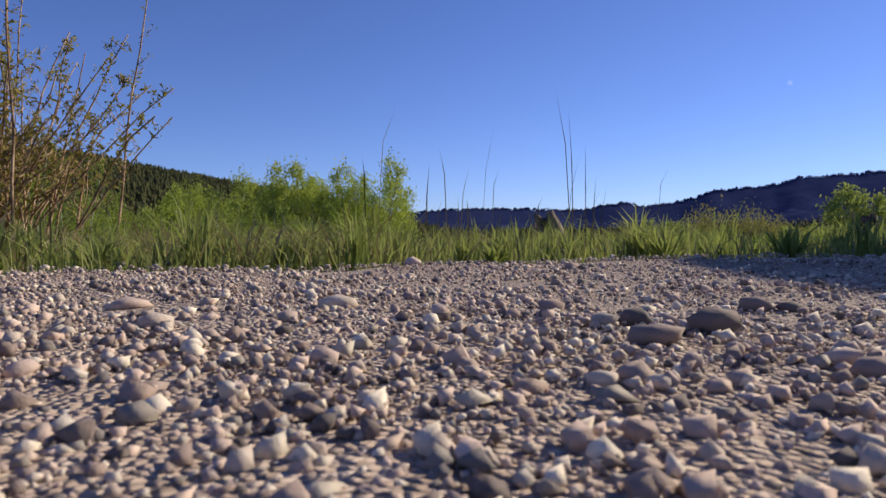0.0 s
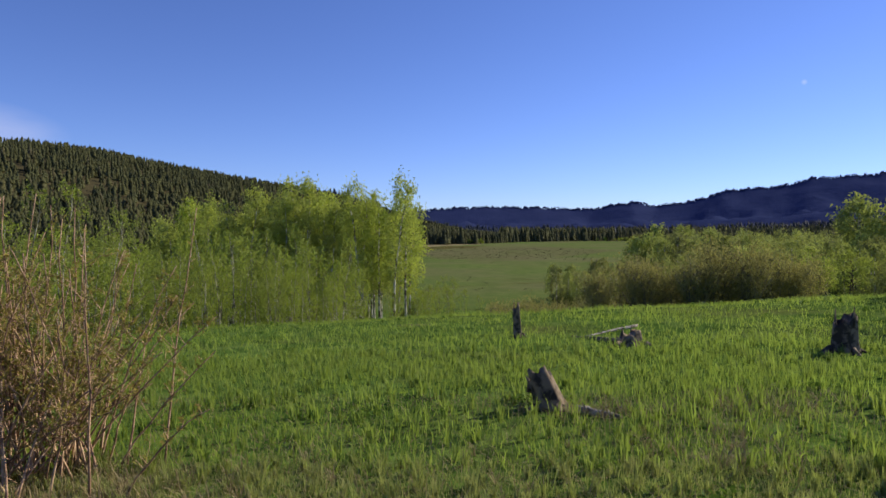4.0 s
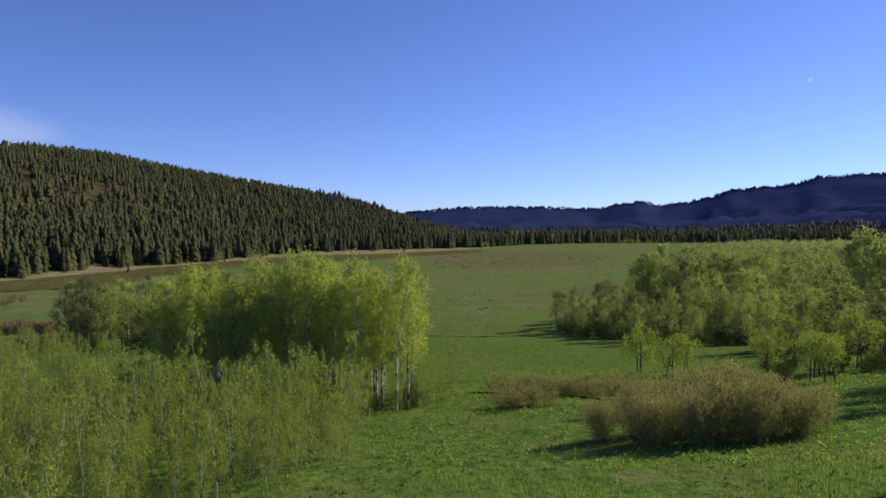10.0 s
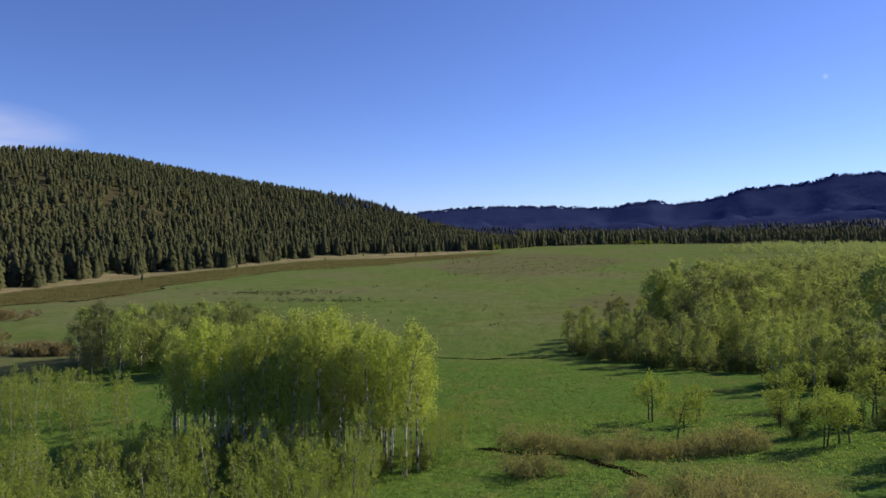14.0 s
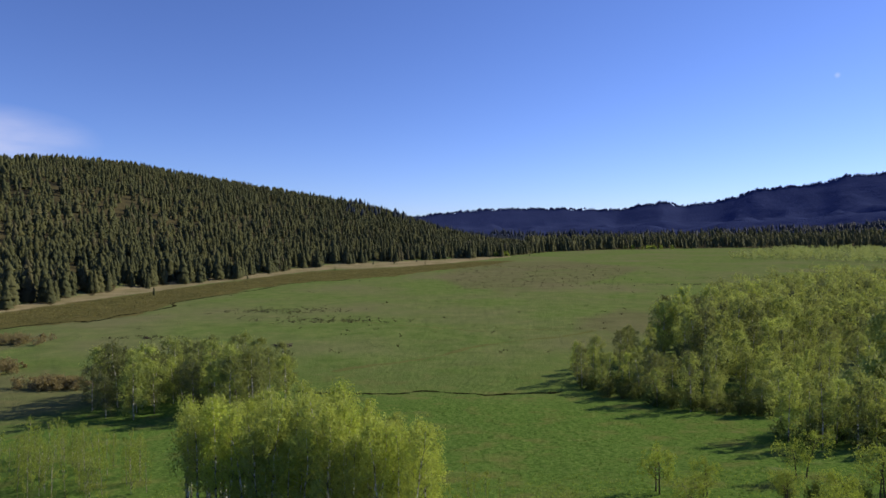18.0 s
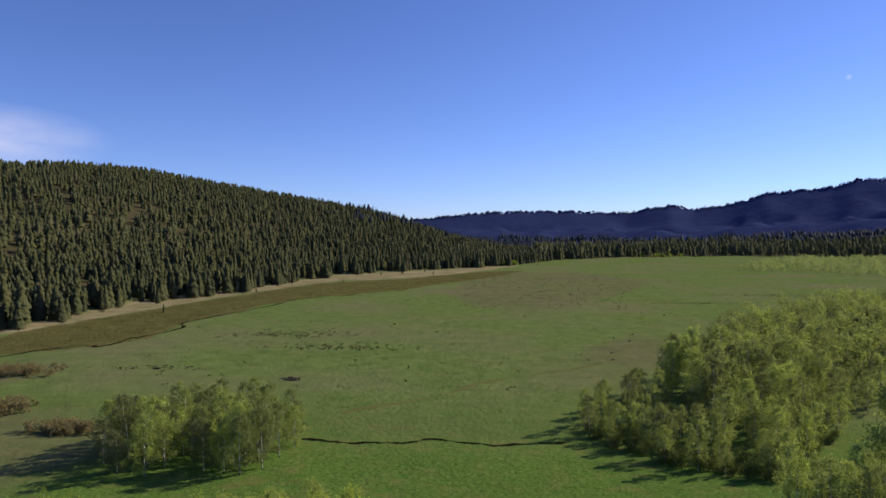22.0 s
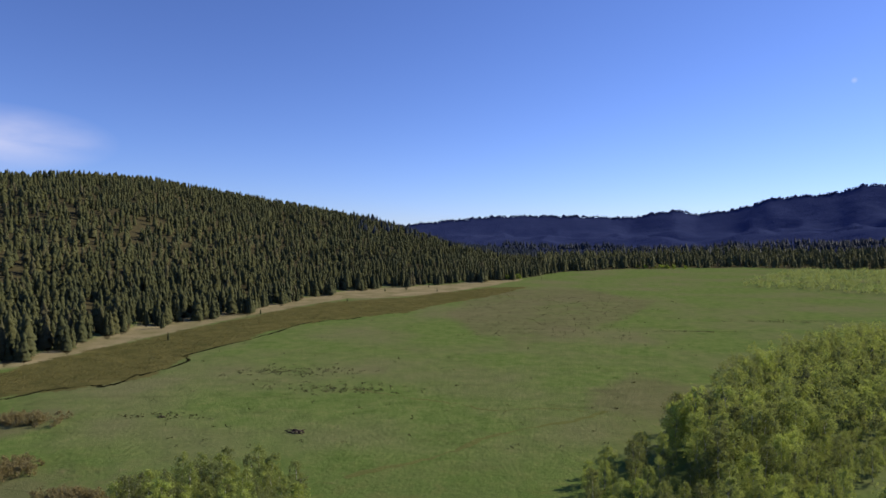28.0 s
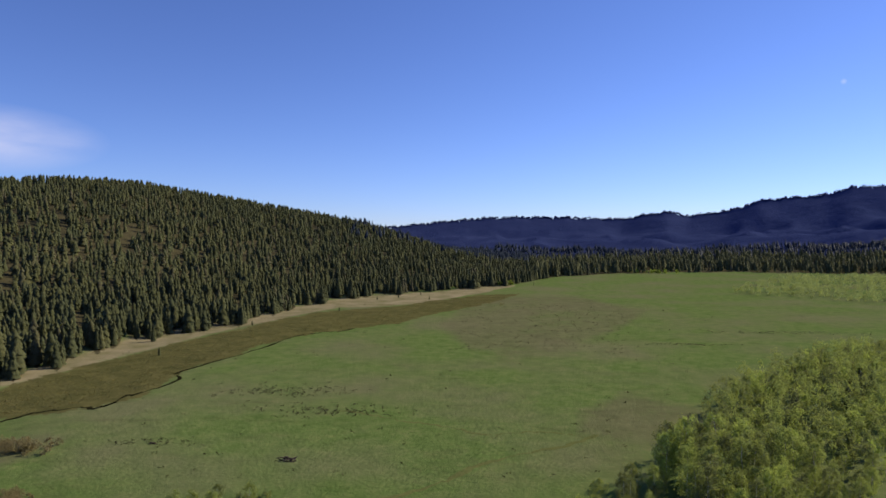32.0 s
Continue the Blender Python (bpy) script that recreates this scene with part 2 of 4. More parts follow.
def ground_material():
    k = Nodes("meadow_ground")
    fine, mid, wide = k.noise(2.2, 6), k.noise(0.16, 6), k.noise(0.016, 5)
    near = k.ramp(fine, [(0.25, (0.032, 0.066, 0.013)), (0.5, (0.080, 0.140, 0.027)), (0.72, (0.135, 0.19, 0.05))])
    worn = k.ramp(k.noise(0.22, 6, rough=0.6), [(0.5, (0, 0, 0)), (0.68, (1, 1, 1))])
    near = k.mix(k.math("MULTIPLY", worn, 0.55), near, (0.16, 0.145, 0.05))
    far = k.ramp(k.math("ADD", k.math("MULTIPLY", mid, 0.6), k.math("MULTIPLY", k.noise(0.9, 5), 0.4)),
                 [(0.34, (0.080, 0.122, 0.031)), (0.5, (0.111, 0.157, 0.043)), (0.66, (0.154, 0.18, 0.060))])
    c = k.mix(k.attr("valley"), near, far)
    patch = k.ramp(wide, [(0.42, (0, 0, 0)), (0.66, (1, 1, 1))])
    c = k.mix(k.math("MULTIPLY", k.math("MULTIPLY", patch, k.attr("valley")), 0.6), c, (0.165, 0.145, 0.082))
    streak = k.add("ShaderNodeMapping")
    streak.inputs["Scale"].default_value = (0.035, 0.13, 0.05)
    k.link(k.position(), streak.inputs["Vector"])
    tuft = k.ramp(k.noise(1.0, 7, streak.outputs[0], 0.68), [(0.56, (0, 0, 0)), (0.68, (1, 1, 1))])
    c = k.mix(k.math("MULTIPLY", k.math("MULTIPLY", tuft, k.attr("valley")), 0.28), c, (0.06, 0.06, 0.026))
    ragged = k.math("ADD", k.math("MULTIPLY", k.math("SUBTRACT", k.noise(0.05, 7, rough=0.65), 0.5), 1.5),
                    k.math("MULTIPLY", k.math("SUBTRACT", k.noise(0.4, 4), 0.5), 0.4))

    def zone(name, c, a, b, size, amount=1.0, lo=0.4, hi=0.6):
        m = k.math("ADD", k.attr(name), ragged)
        m = k.ramp(m, [(lo, (0, 0, 0)), (hi, (amount,) * 3)])
        return k.mix(m, c, k.ramp(k.noise(size, 7, rough=0.65), [(0.3, a), (0.7, b)]))

    c = zone("dry", c, (0.095, 0.092, 0.046), (0.165, 0.15, 0.078), 0.12, 0.7, 0.3, 1.0)
    c = zone("straw", c, (0.15, 0.14, 0.06), (0.33, 0.265, 0.16), 0.06, 0.95, 0.25, 0.7)
    c = zone("marsh", c, (0.062, 0.062, 0.021), (0.135, 0.118, 0.042), 0.12, 0.95, 0.42, 0.52)
    c = zone("forest", c, (0.05, 0.045, 0.024), (0.095, 0.082, 0.042), 0.3)
    c = zone("bare", c, (0.16, 0.12, 0.075), (0.26, 0.21, 0.12), 3.0, 0.4)
    # far mountains: bluish air haze is put into the base colour here
    mt_haze = k.ramp(k.noise(0.004, 6, rough=0.6), [(0.3, (0.024, 0.034, 0.090)), (0.55, (0.031, 0.042, 0.105)), (0.8, (0.041, 0.053, 0.122))])
    c = k.mix(k.attr("mountain"), c, mt_haze)
    h = k.math("ADD", k.noise(6.0, 6), k.math("MULTIPLY", k.noise(0.8, 5), 3.0))
    n = k.bump(h, 0.7, 0.12)
    n2 = k.add("ShaderNodeBump", Distance=9.0)
    k.link(k.math("MULTIPLY", k.attr("mountain"), 0.9), n2.inputs["Strength"])
    k.link(k.noise(0.012, 6, rough=0.65), n2.inputs["Height"])
    k.link(n, n2.inputs["Normal"])
    return k.done(k.surface(c, 1.0, n2.outputs[0], 0.0))


def gravel_dirt():
    k = Nodes("gravel_dirt")
    c = k.ramp(k.noise(60, 6), [(0.25, (0.32, 0.235, 0.19)), (0.5, (0.58, 0.445, 0.365)), (0.75, (0.72, 0.59, 0.49))])
    c = k.mix(k.math("MULTIPLY", k.noise(2.0, 4), 0.4), c, (0.40, 0.29, 0.225))
    v = k.add("ShaderNodeTexVoronoi", Scale=260.0)
    k.link(k.position(), v.inputs["Vector"])
    grain = k.ramp(v.outputs["Color"], [(0.1, (0.18, 0.145, 0.125)), (0.4, (0.43, 0.325, 0.265)), (0.7, (0.58, 0.455, 0.375)), (0.95, (0.72, 0.61, 0.50))])
    c = k.mix(0.6, c, grain)
    h = k.math("ADD", k.noise(140, 5), k.math("MULTIPLY", v.outputs["Distance"], -1.6))
    return k.done(k.surface(c, 0.95, k.bump(h, 1.0, 0.005)))


def stone_material():
    k = Nodes("road_stones")
    rnd = k.math("FRACT", k.math("ADD", k.add("ShaderNodeNewGeometry").outputs["Random Per Island"],
                                 k.add("ShaderNodeObjectInfo").outputs["Random"]))
    c = k.ramp(rnd, [(0.0, (0.10, 0.09, 0.088)), (0.15, (0.31, 0.235, 0.205)), (0.4, (0.70, 0.535, 0.45)),
                     (0.6, (0.36, 0.28, 0.245)), (0.8, (0.85, 0.74, 0.60)), (1.0, (0.14, 0.13, 0.13))])
    c = k.mix(k.math("MULTIPLY", k.noise(180, 5), 0.2), c, (0.42, 0.31, 0.25))
    return k.done(k.surface(c, 0.88, k.bump(k.noise(300, 5), 0.35, 0.002)))


M_GROUND, M_DIRT, M_STONE = ground_material(), gravel_dirt(), stone_material()


# ---- mesh tools ----
def tri_mesh(name, verts, faces, mat, smooth=False):
    """A mesh of triangles (or of quads) from two arrays."""
    verts, faces = np.asarray(verts, np.float32), np.asarray(faces, np.int32)
    me = bpy.data.meshes.new(name)
    k = faces.shape[1]
    me.vertices.add(len(verts))
    me.vertices.foreach_set("co", verts.ravel())
    me.loops.add(faces.size)
    me.loops.foreach_set("vertex_index", faces.ravel())
    me.polygons.add(len(faces))
    me.polygons.foreach_set("loop_start", np.arange(0, faces.size, k, dtype=np.int32))
    if smooth:
        me.polygons.foreach_set("use_smooth", np.ones(len(faces), bool))
    me.materials.append(mat)
    me.update(calc_edges=True)
    return me


def part(name, mesh, parent, label=""):
    ob = new(name, mesh)
    ob.parent = parent
    return tagged(ob, label) if label else ob


class Soup:
    """Triangles gathered from tubes and leaves."""

    def __init__(self):
        self.v, self.f, self.n = [], [], 0

    def add(self, v, f):
        self.v.append(np.asarray(v, float))
        self.f.append(np.asarray(f, int) + self.n)
        self.n += len(v)

    def tube(self, pts, radii, sides=5):
        pts = np.asarray(pts, float)
        m = len(pts)
        d = np.gradient(pts, axis=0)
        d /= np.linalg.norm(d, axis=1)[:, None] + 1e-9
        a = np.cross(d, [0.31, 0.95, 0.05])
        a /= np.linalg.norm(a, axis=1)[:, None] + 1e-9
        b = np.cross(d, a)
        ang = np.arange(sides) * 2 * np.pi / sides
        ring = a[:, None] * np.cos(ang)[None, :, None] + b[:, None] * np.sin(ang)[None, :, None]
        v = (pts[:, None] + ring * np.asarray(radii)[:, None, None]).reshape(-1, 3)
        i, j = np.meshgrid(np.arange(m - 1), np.arange(sides), indexing="ij")
        p, q = i * sides + j, i * sides + (j + 1) % sides
        f = np.stack([p, q, q + sides, p, q + sides, p + sides], -1).reshape(-1, 3)
        v = np.vstack([v, pts[-1] + d[-1] * radii[-1], pts[0]])
        top = (m - 1) * sides
        caps = [(top + j, top + (j + 1) % sides, m * sides) for j in range(sides)]
        caps += [((j + 1) % sides, j, m * sides + 1) for j in range(sides)]
        self.add(v, np.vstack([f, caps]))

    def leaves(self, pos, size, rng, stretch=1.3, upright=1.0):
        """Small pointed leaves that face all ways."""
        n = len(pos)
        a = rng.normal(size=(n, 3)) * [1, 1, upright]
        a /= np.linalg.norm(a, axis=1)[:, None]
        b = np.cross(a, rng.normal(size=(n, 3)))
        b /= np.linalg.norm(b, axis=1)[:, None]
        s = np.broadcast_to(size, n)[:, None] * rng.uniform(0.6, 1.3, (n, 1))
        v = np.stack([pos - a * s * stretch - b * s * 0.6, pos - a * s * stretch + b * s * 0.6, pos + a * s * stretch], 1).reshape(-1, 3)
        self.add(v, np.arange(3 * n).reshape(-1, 3))

    def mesh(self, name, mat, smooth=False):
        return tri_mesh(name, np.vstack(self.v), np.vstack(self.f), mat, smooth)


def smooth(s):
    s = np.clip(s, 0, 1)
    return s * s * (3 - 2 * s)


def wave(x, y, size, seed=0.0):
    """A cheap soft noise from -1 to 1."""
    x, y = x / size, y / size
    return (np.sin(x * 1.7 + 1.3 * np.sin(y * 1.1 + seed) + seed) + np.sin(y * 2.1 + 1.7 * np.sin(x * 0.9 + seed * 2.0))
            + 0.5 * np.sin(x * 4.3 + y * 3.7 + seed)) / 2.5


# ---- the lie of the land: heights by bearing (degrees clockwise) and distance ----
FOOT_B = [-180, -60, -45, -37.6, -34, -29.6, -20.9, -17.7, -12.4, -5.6, 1.8, 7.1, 12.7, 20.5, 26.4, 30.6, 60, 180]
FOOT_R = [300, 290, 300, 327, 350, 405, 456, 516, 606, 671, 756, 946, 1056, 1144, 1150, 1200, 1100, 300]
bearings = np.linspace(-180, 180, 1441)
FOOT_EVEN = np.interp(bearings, FOOT_B, FOOT_R)
FOOT_EVEN = np.convolve(np.pad(FOOT_EVEN, 20, mode="edge"), np.ones(41) / 41, "valid")
FOOT_R = np.interp(bearings, FOOT_B, FOOT_R) + np.where(bearings < 3, 11 * np.sin(bearings * 1.9) + 9 * np.sin(bearings * 4.7 + 1) + 4 * np.sin(bearings * 11.3), 10 * np.sin(bearings * 1.3))
FOOT_B = bearings
RIDGE_B = [-180, -60, -37.4, -33.5, -28.5, -24.3, -19.9, -15.3, -11.5, -7.6, -3.6, 1.3, 5, 180]
RIDGE_Z = [60, 110, 117, 125, 131, 122, 105, 84, 66, 44, 16, -6, -12.7, -12.7]
RIDGE_R = [1080, 1080, 1080, 1120, 1230, 1320, 1320, 1260, 1180, 1120, 1080, 1080, 1080, 1080]
MOUNT_B = [-180, -60, -20, -8.1, -3.7, -0.2, 3.2, 7.5, 11.7, 15.3, 17.1, 20, 22.5, 26.7, 28.1, 30.5, 34, 50, 110, 180]
MOUNT_Z = [120, 60, 60, 95, 132, 158, 166, 161, 148, 197, 166, 197, 262, 282, 322, 328, 340, 300, 220, 120]


def land(x, y):
    x, y = np.asarray(x, float), np.asarray(y, float)
    r, b = np.hypot(x, y), np.degrees(np.arctan2(x, y))
    z = np.interp(y, [0, 1.4, 5, 11, 16, 20, 40, 80, 118], [0, 0, -0.15, -0.65, -0.9, -1.45, -4.7, -9.3, -12.7])
    w = np.interp(y, [0, 1.5, 3, 15, 40, 100], [0, 0, 0.01, 0.05, 0.06, 0])
    z = z + w * np.clip(x, -40, 40)
    bed = y - 46 + 0.22 * (x - 8) - 2.0 * np.sin(x * 0.4)
    z = z - 0.5 * np.exp(-(bed / 1.6) ** 2) * smooth((x + 2) / 5) * smooth((22 - x) / 5)
    z = np.where(y > 0, z, 0.02 * np.minimum(-y, 60) * smooth((-y - 8) / 30))
    z = z + 0.04 * wave(x, y, 1.3, 2.0) * smooth((r - 3) / 6) + 0.15 * wave(x, y, 9.0, 1.0) * smooth((r - 14) / 25)
    z = z - 1.6 * smooth((-x - 110) / 80) * smooth((y - 120) / 60)
    foot, rz = np.interp(b, FOOT_B, FOOT_EVEN), np.interp(b, RIDGE_B, RIDGE_Z)
    ridge = np.maximum(np.interp(b, RIDGE_B, RIDGE_R), foot + 120)
    s = np.clip((r - foot - 5) / (ridge - foot), 0, 1)
    hill = z + (rz - z) * (0.75 * s + 0.25 * smooth(s)) + (6 * wave(x, y, 110, 3.0) + 2.5 * wave(x, y, 37, 5.0)) * np.minimum(s, 1 - s) * 2
    hill = np.where(r > ridge, rz - (rz + 12.7) * 0.5 * smooth((r - ridge) / 700), hill)
    z = np.where((rz > -12.6) & (r > foot), np.maximum(hill, z), z)
    s = np.clip((r - 1300) / 3300, 0, 1)
    mz = sum(np.interp(b + o, MOUNT_B, MOUNT_Z) for o in (-0.25, 0, 0.25)) / 3
    rise = 2.3 * (mz + 12.7) + 150
    steep = np.clip((r - 4600 + rise) / rise, 0, 1)
    spur = 1 - np.abs(wave(x + 0.5 * y, y * 0.35, 420, 5.0)) + 0.5 * (1 - np.abs(wave(x - 0.3 * y, y * 0.4, 170, 7.0)))
    fold = (spur - 0.9) * 0.30 * (mz + 12.7) * 4 * s * (1 - s)
    mount = -12.7 + (mz + 12.7) * (0.38 * s + 0.62 * steep) + fold
    mount = mount + (6 + 4 * np.sin(b * 2.9) + 3 * np.sin(b * 7.1 + 1) + 3 * np.sin(b * 11.3)) * steep ** 8
    mount = np.where(r > 4600, mz - (r - 4600) * 0.2, mount)
    return np.where(r > 1300, np.maximum(z, mount), z)


def band(b, r, bearings, inner, outer, soft):
    """1 between two distances that follow the bearing."""
    lo, hi = np.interp(b, bearings, inner), np.interp(b, bearings, outer)
    inside = (b > bearings[0]) & (b < bearings[-1])
    return np.clip(np.minimum(r - lo, hi - r) / soft + 0.5, 0, 1) * inside


def make_ground():
    bear = np.radians(np.concatenate([np.arange(-180, -48, 4.0), np.arange(-48, 48, 0.25), np.arange(48, 180, 4.0)]))
    rings = np.concatenate([[0.0], np.sort(np.concatenate([np.geomspace(0.25, 4900, 330), [4430, 4480, 4530, 4570, 4600, 4630, 4680]]))])
    R, B = np.meshgrid(rings[1:], bear, indexing="ij")
    X, Y = R * np.sin(B), R * np.cos(B)
    Z = land(X, Y)
    n, m = len(rings) - 1, len(bear)
    v = np.vstack([np.stack([X, Y, Z], -1).reshape(-1, 3), [[0, 0, 0]]])
    i, j = np.meshgrid(np.arange(n - 1), np.arange(m), indexing="ij")
    p, q = i * m + j, i * m + (j + 1) % m
    f = np.stack([p, p + m, q + m, q], -1).reshape(-1, 4)
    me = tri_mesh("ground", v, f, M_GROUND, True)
    x, y = v[:, 0], v[:, 1]
    r, b = np.hypot(x, y), np.degrees(np.arctan2(x, y))
    zones = {
        "valley": smooth((y - 95) / 70),
        # far ground that takes the painted haze blue
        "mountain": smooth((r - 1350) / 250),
        "forest": np.clip((r - np.interp(b, FOOT_B, FOOT_R)) / 30 + 0.45, 0, 1),
        "straw": band(b, r, [-60, -37.6, -34, -29.6, -24.8, -18.1, -12.4, -4.6, 0.3, 3],
                      [280, 306, 326, 357, 395, 462, 534, 552, 672, 760], [290, 330, 352, 410, 450, 520, 606, 671, 745, 770], 22),
        "marsh": band(b, r, [-60, -37.6, -33.3, -28.2, -24.8, -16.2, -14.3, -7.5, -0.6, 3.3],
                      [235, 252, 251, 261, 299, 378, 397, 430, 535, 640], [275, 306, 328, 362, 395, 480, 505, 535, 640, 650], 26),
        "dry": np.maximum(band(b, r, [-4, -1, 3, 8, 12, 14], [420, 330, 300, 330, 430, 520], [430, 560, 640, 640, 560, 530], 60),
                          np.maximum(band(b, r, [8, 12, 18, 24], [190, 175, 190, 250], [200, 250, 240, 260], 30),
                                     np.maximum(band(b, r, [-60, -40, -37, -34.5, -33], [150, 195, 196, 205, 212], [170, 228, 226, 222, 214], 8),
                                                band(b, r, [-60, -40, -34, -29, -25], [90, 100, 112, 122, 130], [190, 178, 160, 142, 132], 25)))),
        "bare": np.maximum.reduce([np.exp(-((x - px) ** 2 + (y - py) ** 2) / (q * q)) * 0.8 for px, py, q in
                                   ((1.6, 3.3, 0.3), (0.8, 8.4, 0.5), (-0.8, 14.2, 0.9), (5.5, 19, 1.2), (-2.0, 3.0, 0.8))]),
    }
    for name in ("straw", "marsh", "dry"):
        zones[name] = zones[name] + (0.2 * wave(x, y, 24, 1.0) + 0.15 * wave(x, y, 61, 4.0)) * (zones[name] > 0) * (zones[name] < 1.01)
    for name, values in zones.items():
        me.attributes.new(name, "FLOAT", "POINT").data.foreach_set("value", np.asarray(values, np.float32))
    return tagged(new("ground", me), "green valley meadow sloping down from a gravel road to wooded hills", "ground", kind="structure")


ground = make_ground()


def road_edge(x):
    return 1.2 + 0.23 * np.clip(x, -3, 3) + 0.05 * np.sin(x * 3.1) + 0.03 * np.sin(x * 8.7 + 1)


def make_road():
    xs = np.concatenate([np.linspace(-14, -3, 23)[:-1], np.linspace(-3, 3, 121), np.linspace(3, 14, 23)[1:]])
    ts = np.concatenate([np.linspace(0, 0.6, 26), np.linspace(0.65, 1, 20)])
    X, T = np.meshgrid(xs, ts, indexing="ij")
    Y = -5.0 + (road_edge(X) + 5.0) * (1 - (1 - T) ** 1.0)
    Z = land(X, Y) + 0.012 + 0.003 * wave(X, Y, 0.09, 1.0) + 0.008 * wave(X, Y, 0.4, 4.0) - 0.02 * smooth((T - 0.985) / 0.015)
    n, m = X.shape
    i, j = np.meshgrid(np.arange(n - 1), np.arange(m - 1), indexing="ij")
    p = i * m + j
    me = tri_mesh("gravel_road", np.stack([X, Y, Z], -1).reshape(-1, 3),
                  np.stack([p, p + m, p + m + 1, p + 1], -1).reshape(-1, 4), M_DIRT, True)
    return tagged(new("gravel_road", me), "dusty tan gravel road edge beside the meadow grass", "road", kind="structure")


road = make_road()


def place(ob, x, y, turn=0.0, size=1.0, sink=0.0):
    ob.matrix_basis = pose(x, y, float(land(x, y)) - sink, 0, 0, turn) @ Matrix.Diagonal((size, size, size, 1))
    return ob


def copies(models, spots, rng, sizes, group):
    """One copy of a model on every spot."""
    for x, y in spots:
        ob = models[rng.integers(len(models))]
        s = rng.uniform(*sizes)
        c = copy_thing(ob, pose(0, 0, 0))
        place(c, x, y, rng.uniform(0, 360), s, 0.05)
        c["group"] = group


# ---- trees ----
def tree(name, label, rng, height, girth, first, reach, limbs, leaf_n, leaf, m_bark, m_leaf, stems=1, lean=0.04, droop=0.5, cat="tree", rise=1.0, puff=0.1):
    """A tapered trunk with limbs, and a crown of small leaves strewn round the limbs."""
    thing = tagged(new(name), label, cat)
    wood, crown = Soup(), Soup()
    for s in range(stems):
        h = height * rng.uniform(0.75, 1.0) if s else height
        base = np.array([rng.normal(0, 0.25), rng.normal(0, 0.25), 0]) * (stems > 1)
        k = np.linspace(0, 1, 7)
        bend = rng.normal(0, lean * h, 2)
        wig = rng.normal(0, 0.012 * h, (7, 2)) * k[:, None]
        pts = np.stack([base[0] + bend[0] * k ** 2 + wig[:, 0], base[1] + bend[1] * k ** 2 + wig[:, 1], k * h - 0.15], 1)
        bole = Soup()
        bole.tube(pts, girth * (1 - 0.9 * k) + 0.006, 6)
        part("trunk" if stems < 4 else "stem", bole.mesh("trunk", m_bark, True), thing)
        for i in range(limbs):
            a = first + (0.97 - first) * (i + rng.uniform(0, 1)) / limbs
            p0 = np.array([np.interp(a, k, pts[:, c]) for c in range(3)])
            turn = rng.uniform(0, 2 * np.pi)
            u = (a - first) / (1 - first)
            length = reach * (1.05 - 0.75 * u) * rng.uniform(0.55, 1.2)
            q = np.linspace(0, 1, 3)
            up = rise * rng.uniform(0.5, 1.1) * (1 - droop * q)
            branch = p0 + np.stack([np.cos(turn) * length * q, np.sin(turn) * length * q, length * up * q], 1)
            wood.tube(branch, girth * 0.3 * (1 - a * 0.6) * (1 - 0.8 * q) + 0.004, 3)
            n = max(3, int(leaf_n * length / reach))
            along = rng.choice([0.45, 0.72, 1.0], n, p=[0.2, 0.35, 0.45]) + rng.normal(0, 0.05, n)
            pos = np.stack([np.interp(along, q, branch[:, c]) for c in range(3)], 1)
            crown.leaves(pos + rng.normal(0, puff * reach, (n, 3)) * [0.85, 0.85, 1.7], leaf, rng, 1.5, 2.6)
    tagged(part("branching", wood.mesh("branching", m_bark, True), thing), kind="stuff")
    part("crown", crown.mesh("crown", m_leaf), thing)
    return thing


def conifer_arrays(rng, height, tiers, sides):
    """Ragged skirts of boughs, one above the other, up to a pointed leader."""
    v, f = [], []
    width = height * rng.uniform(0.15, 0.21)
    bulge = rng.uniform(0.45, 0.7)
    for i in range(tiers):
        a = 0.05 + 0.83 * (i + rng.uniform(-0.2, 0.2)) / tiers
        r = width * (1 - a) ** bulge * rng.uniform(0.85, 1.1)
        ang = np.arange(sides) * 2 * np.pi / sides + rng.uniform(0, 6.28)
        ring = r * rng.uniform(0.6, 1.2, sides)
        off = rng.normal(0, 0.06 * width, 2)
        z = height * (a + rng.normal(0, 0.28 / tiers, sides))
        peak = height if i == tiers - 1 else height * min(0.97, a + (1 - a) * 0.35 + 0.9 / tiers)
        q = len(v)
        v += [(off[0] + ring[j] * math.cos(ang[j]), off[1] + ring[j] * math.sin(ang[j]), max(z[j], 0.01 * height)) for j in range(sides)]
        v.append((off[0] * 0.5, off[1] * 0.5, peak))
        f += [(q + j, q + (j + 1) % sides, q + sides) for j in range(sides)]
    return np.array(v), np.array(f)


def leafy_tree(name, label, rng, height, girth, first, reach, limbs, per, clump, leaf, m_bark, m_leaf, stems=1, lean=0.04, rise=1.0, limb_girth=0.3, inner=0.6, plume=1.4, m_twig=None):
    """A tapered trunk with limbs, and leaves gathered in clumps along and at the ends of the limbs."""
    thing = tagged(new(name), label, "tree")
    wood, crown = Soup(), Soup()

    def cluster(at, size, n):
        d = rng.normal(0, 0.5 * size, (n, 3)) * [1, 1, plume]
        crown.leaves(at + d, leaf, rng, 1.2, 1.6)

    for s in range(stems):
        h = height * rng.uniform(0.7, 1.0) if s else height
        base = np.array([rng.normal(0, 0.3), rng.normal(0, 0.3), 0]) * (stems > 1)
        k = np.linspace(0, 1, 8)
        bend, wig = rng.normal(0, lean * h, 2), rng.normal(0, 0.012 * h, (8, 2)) * k[:, None]
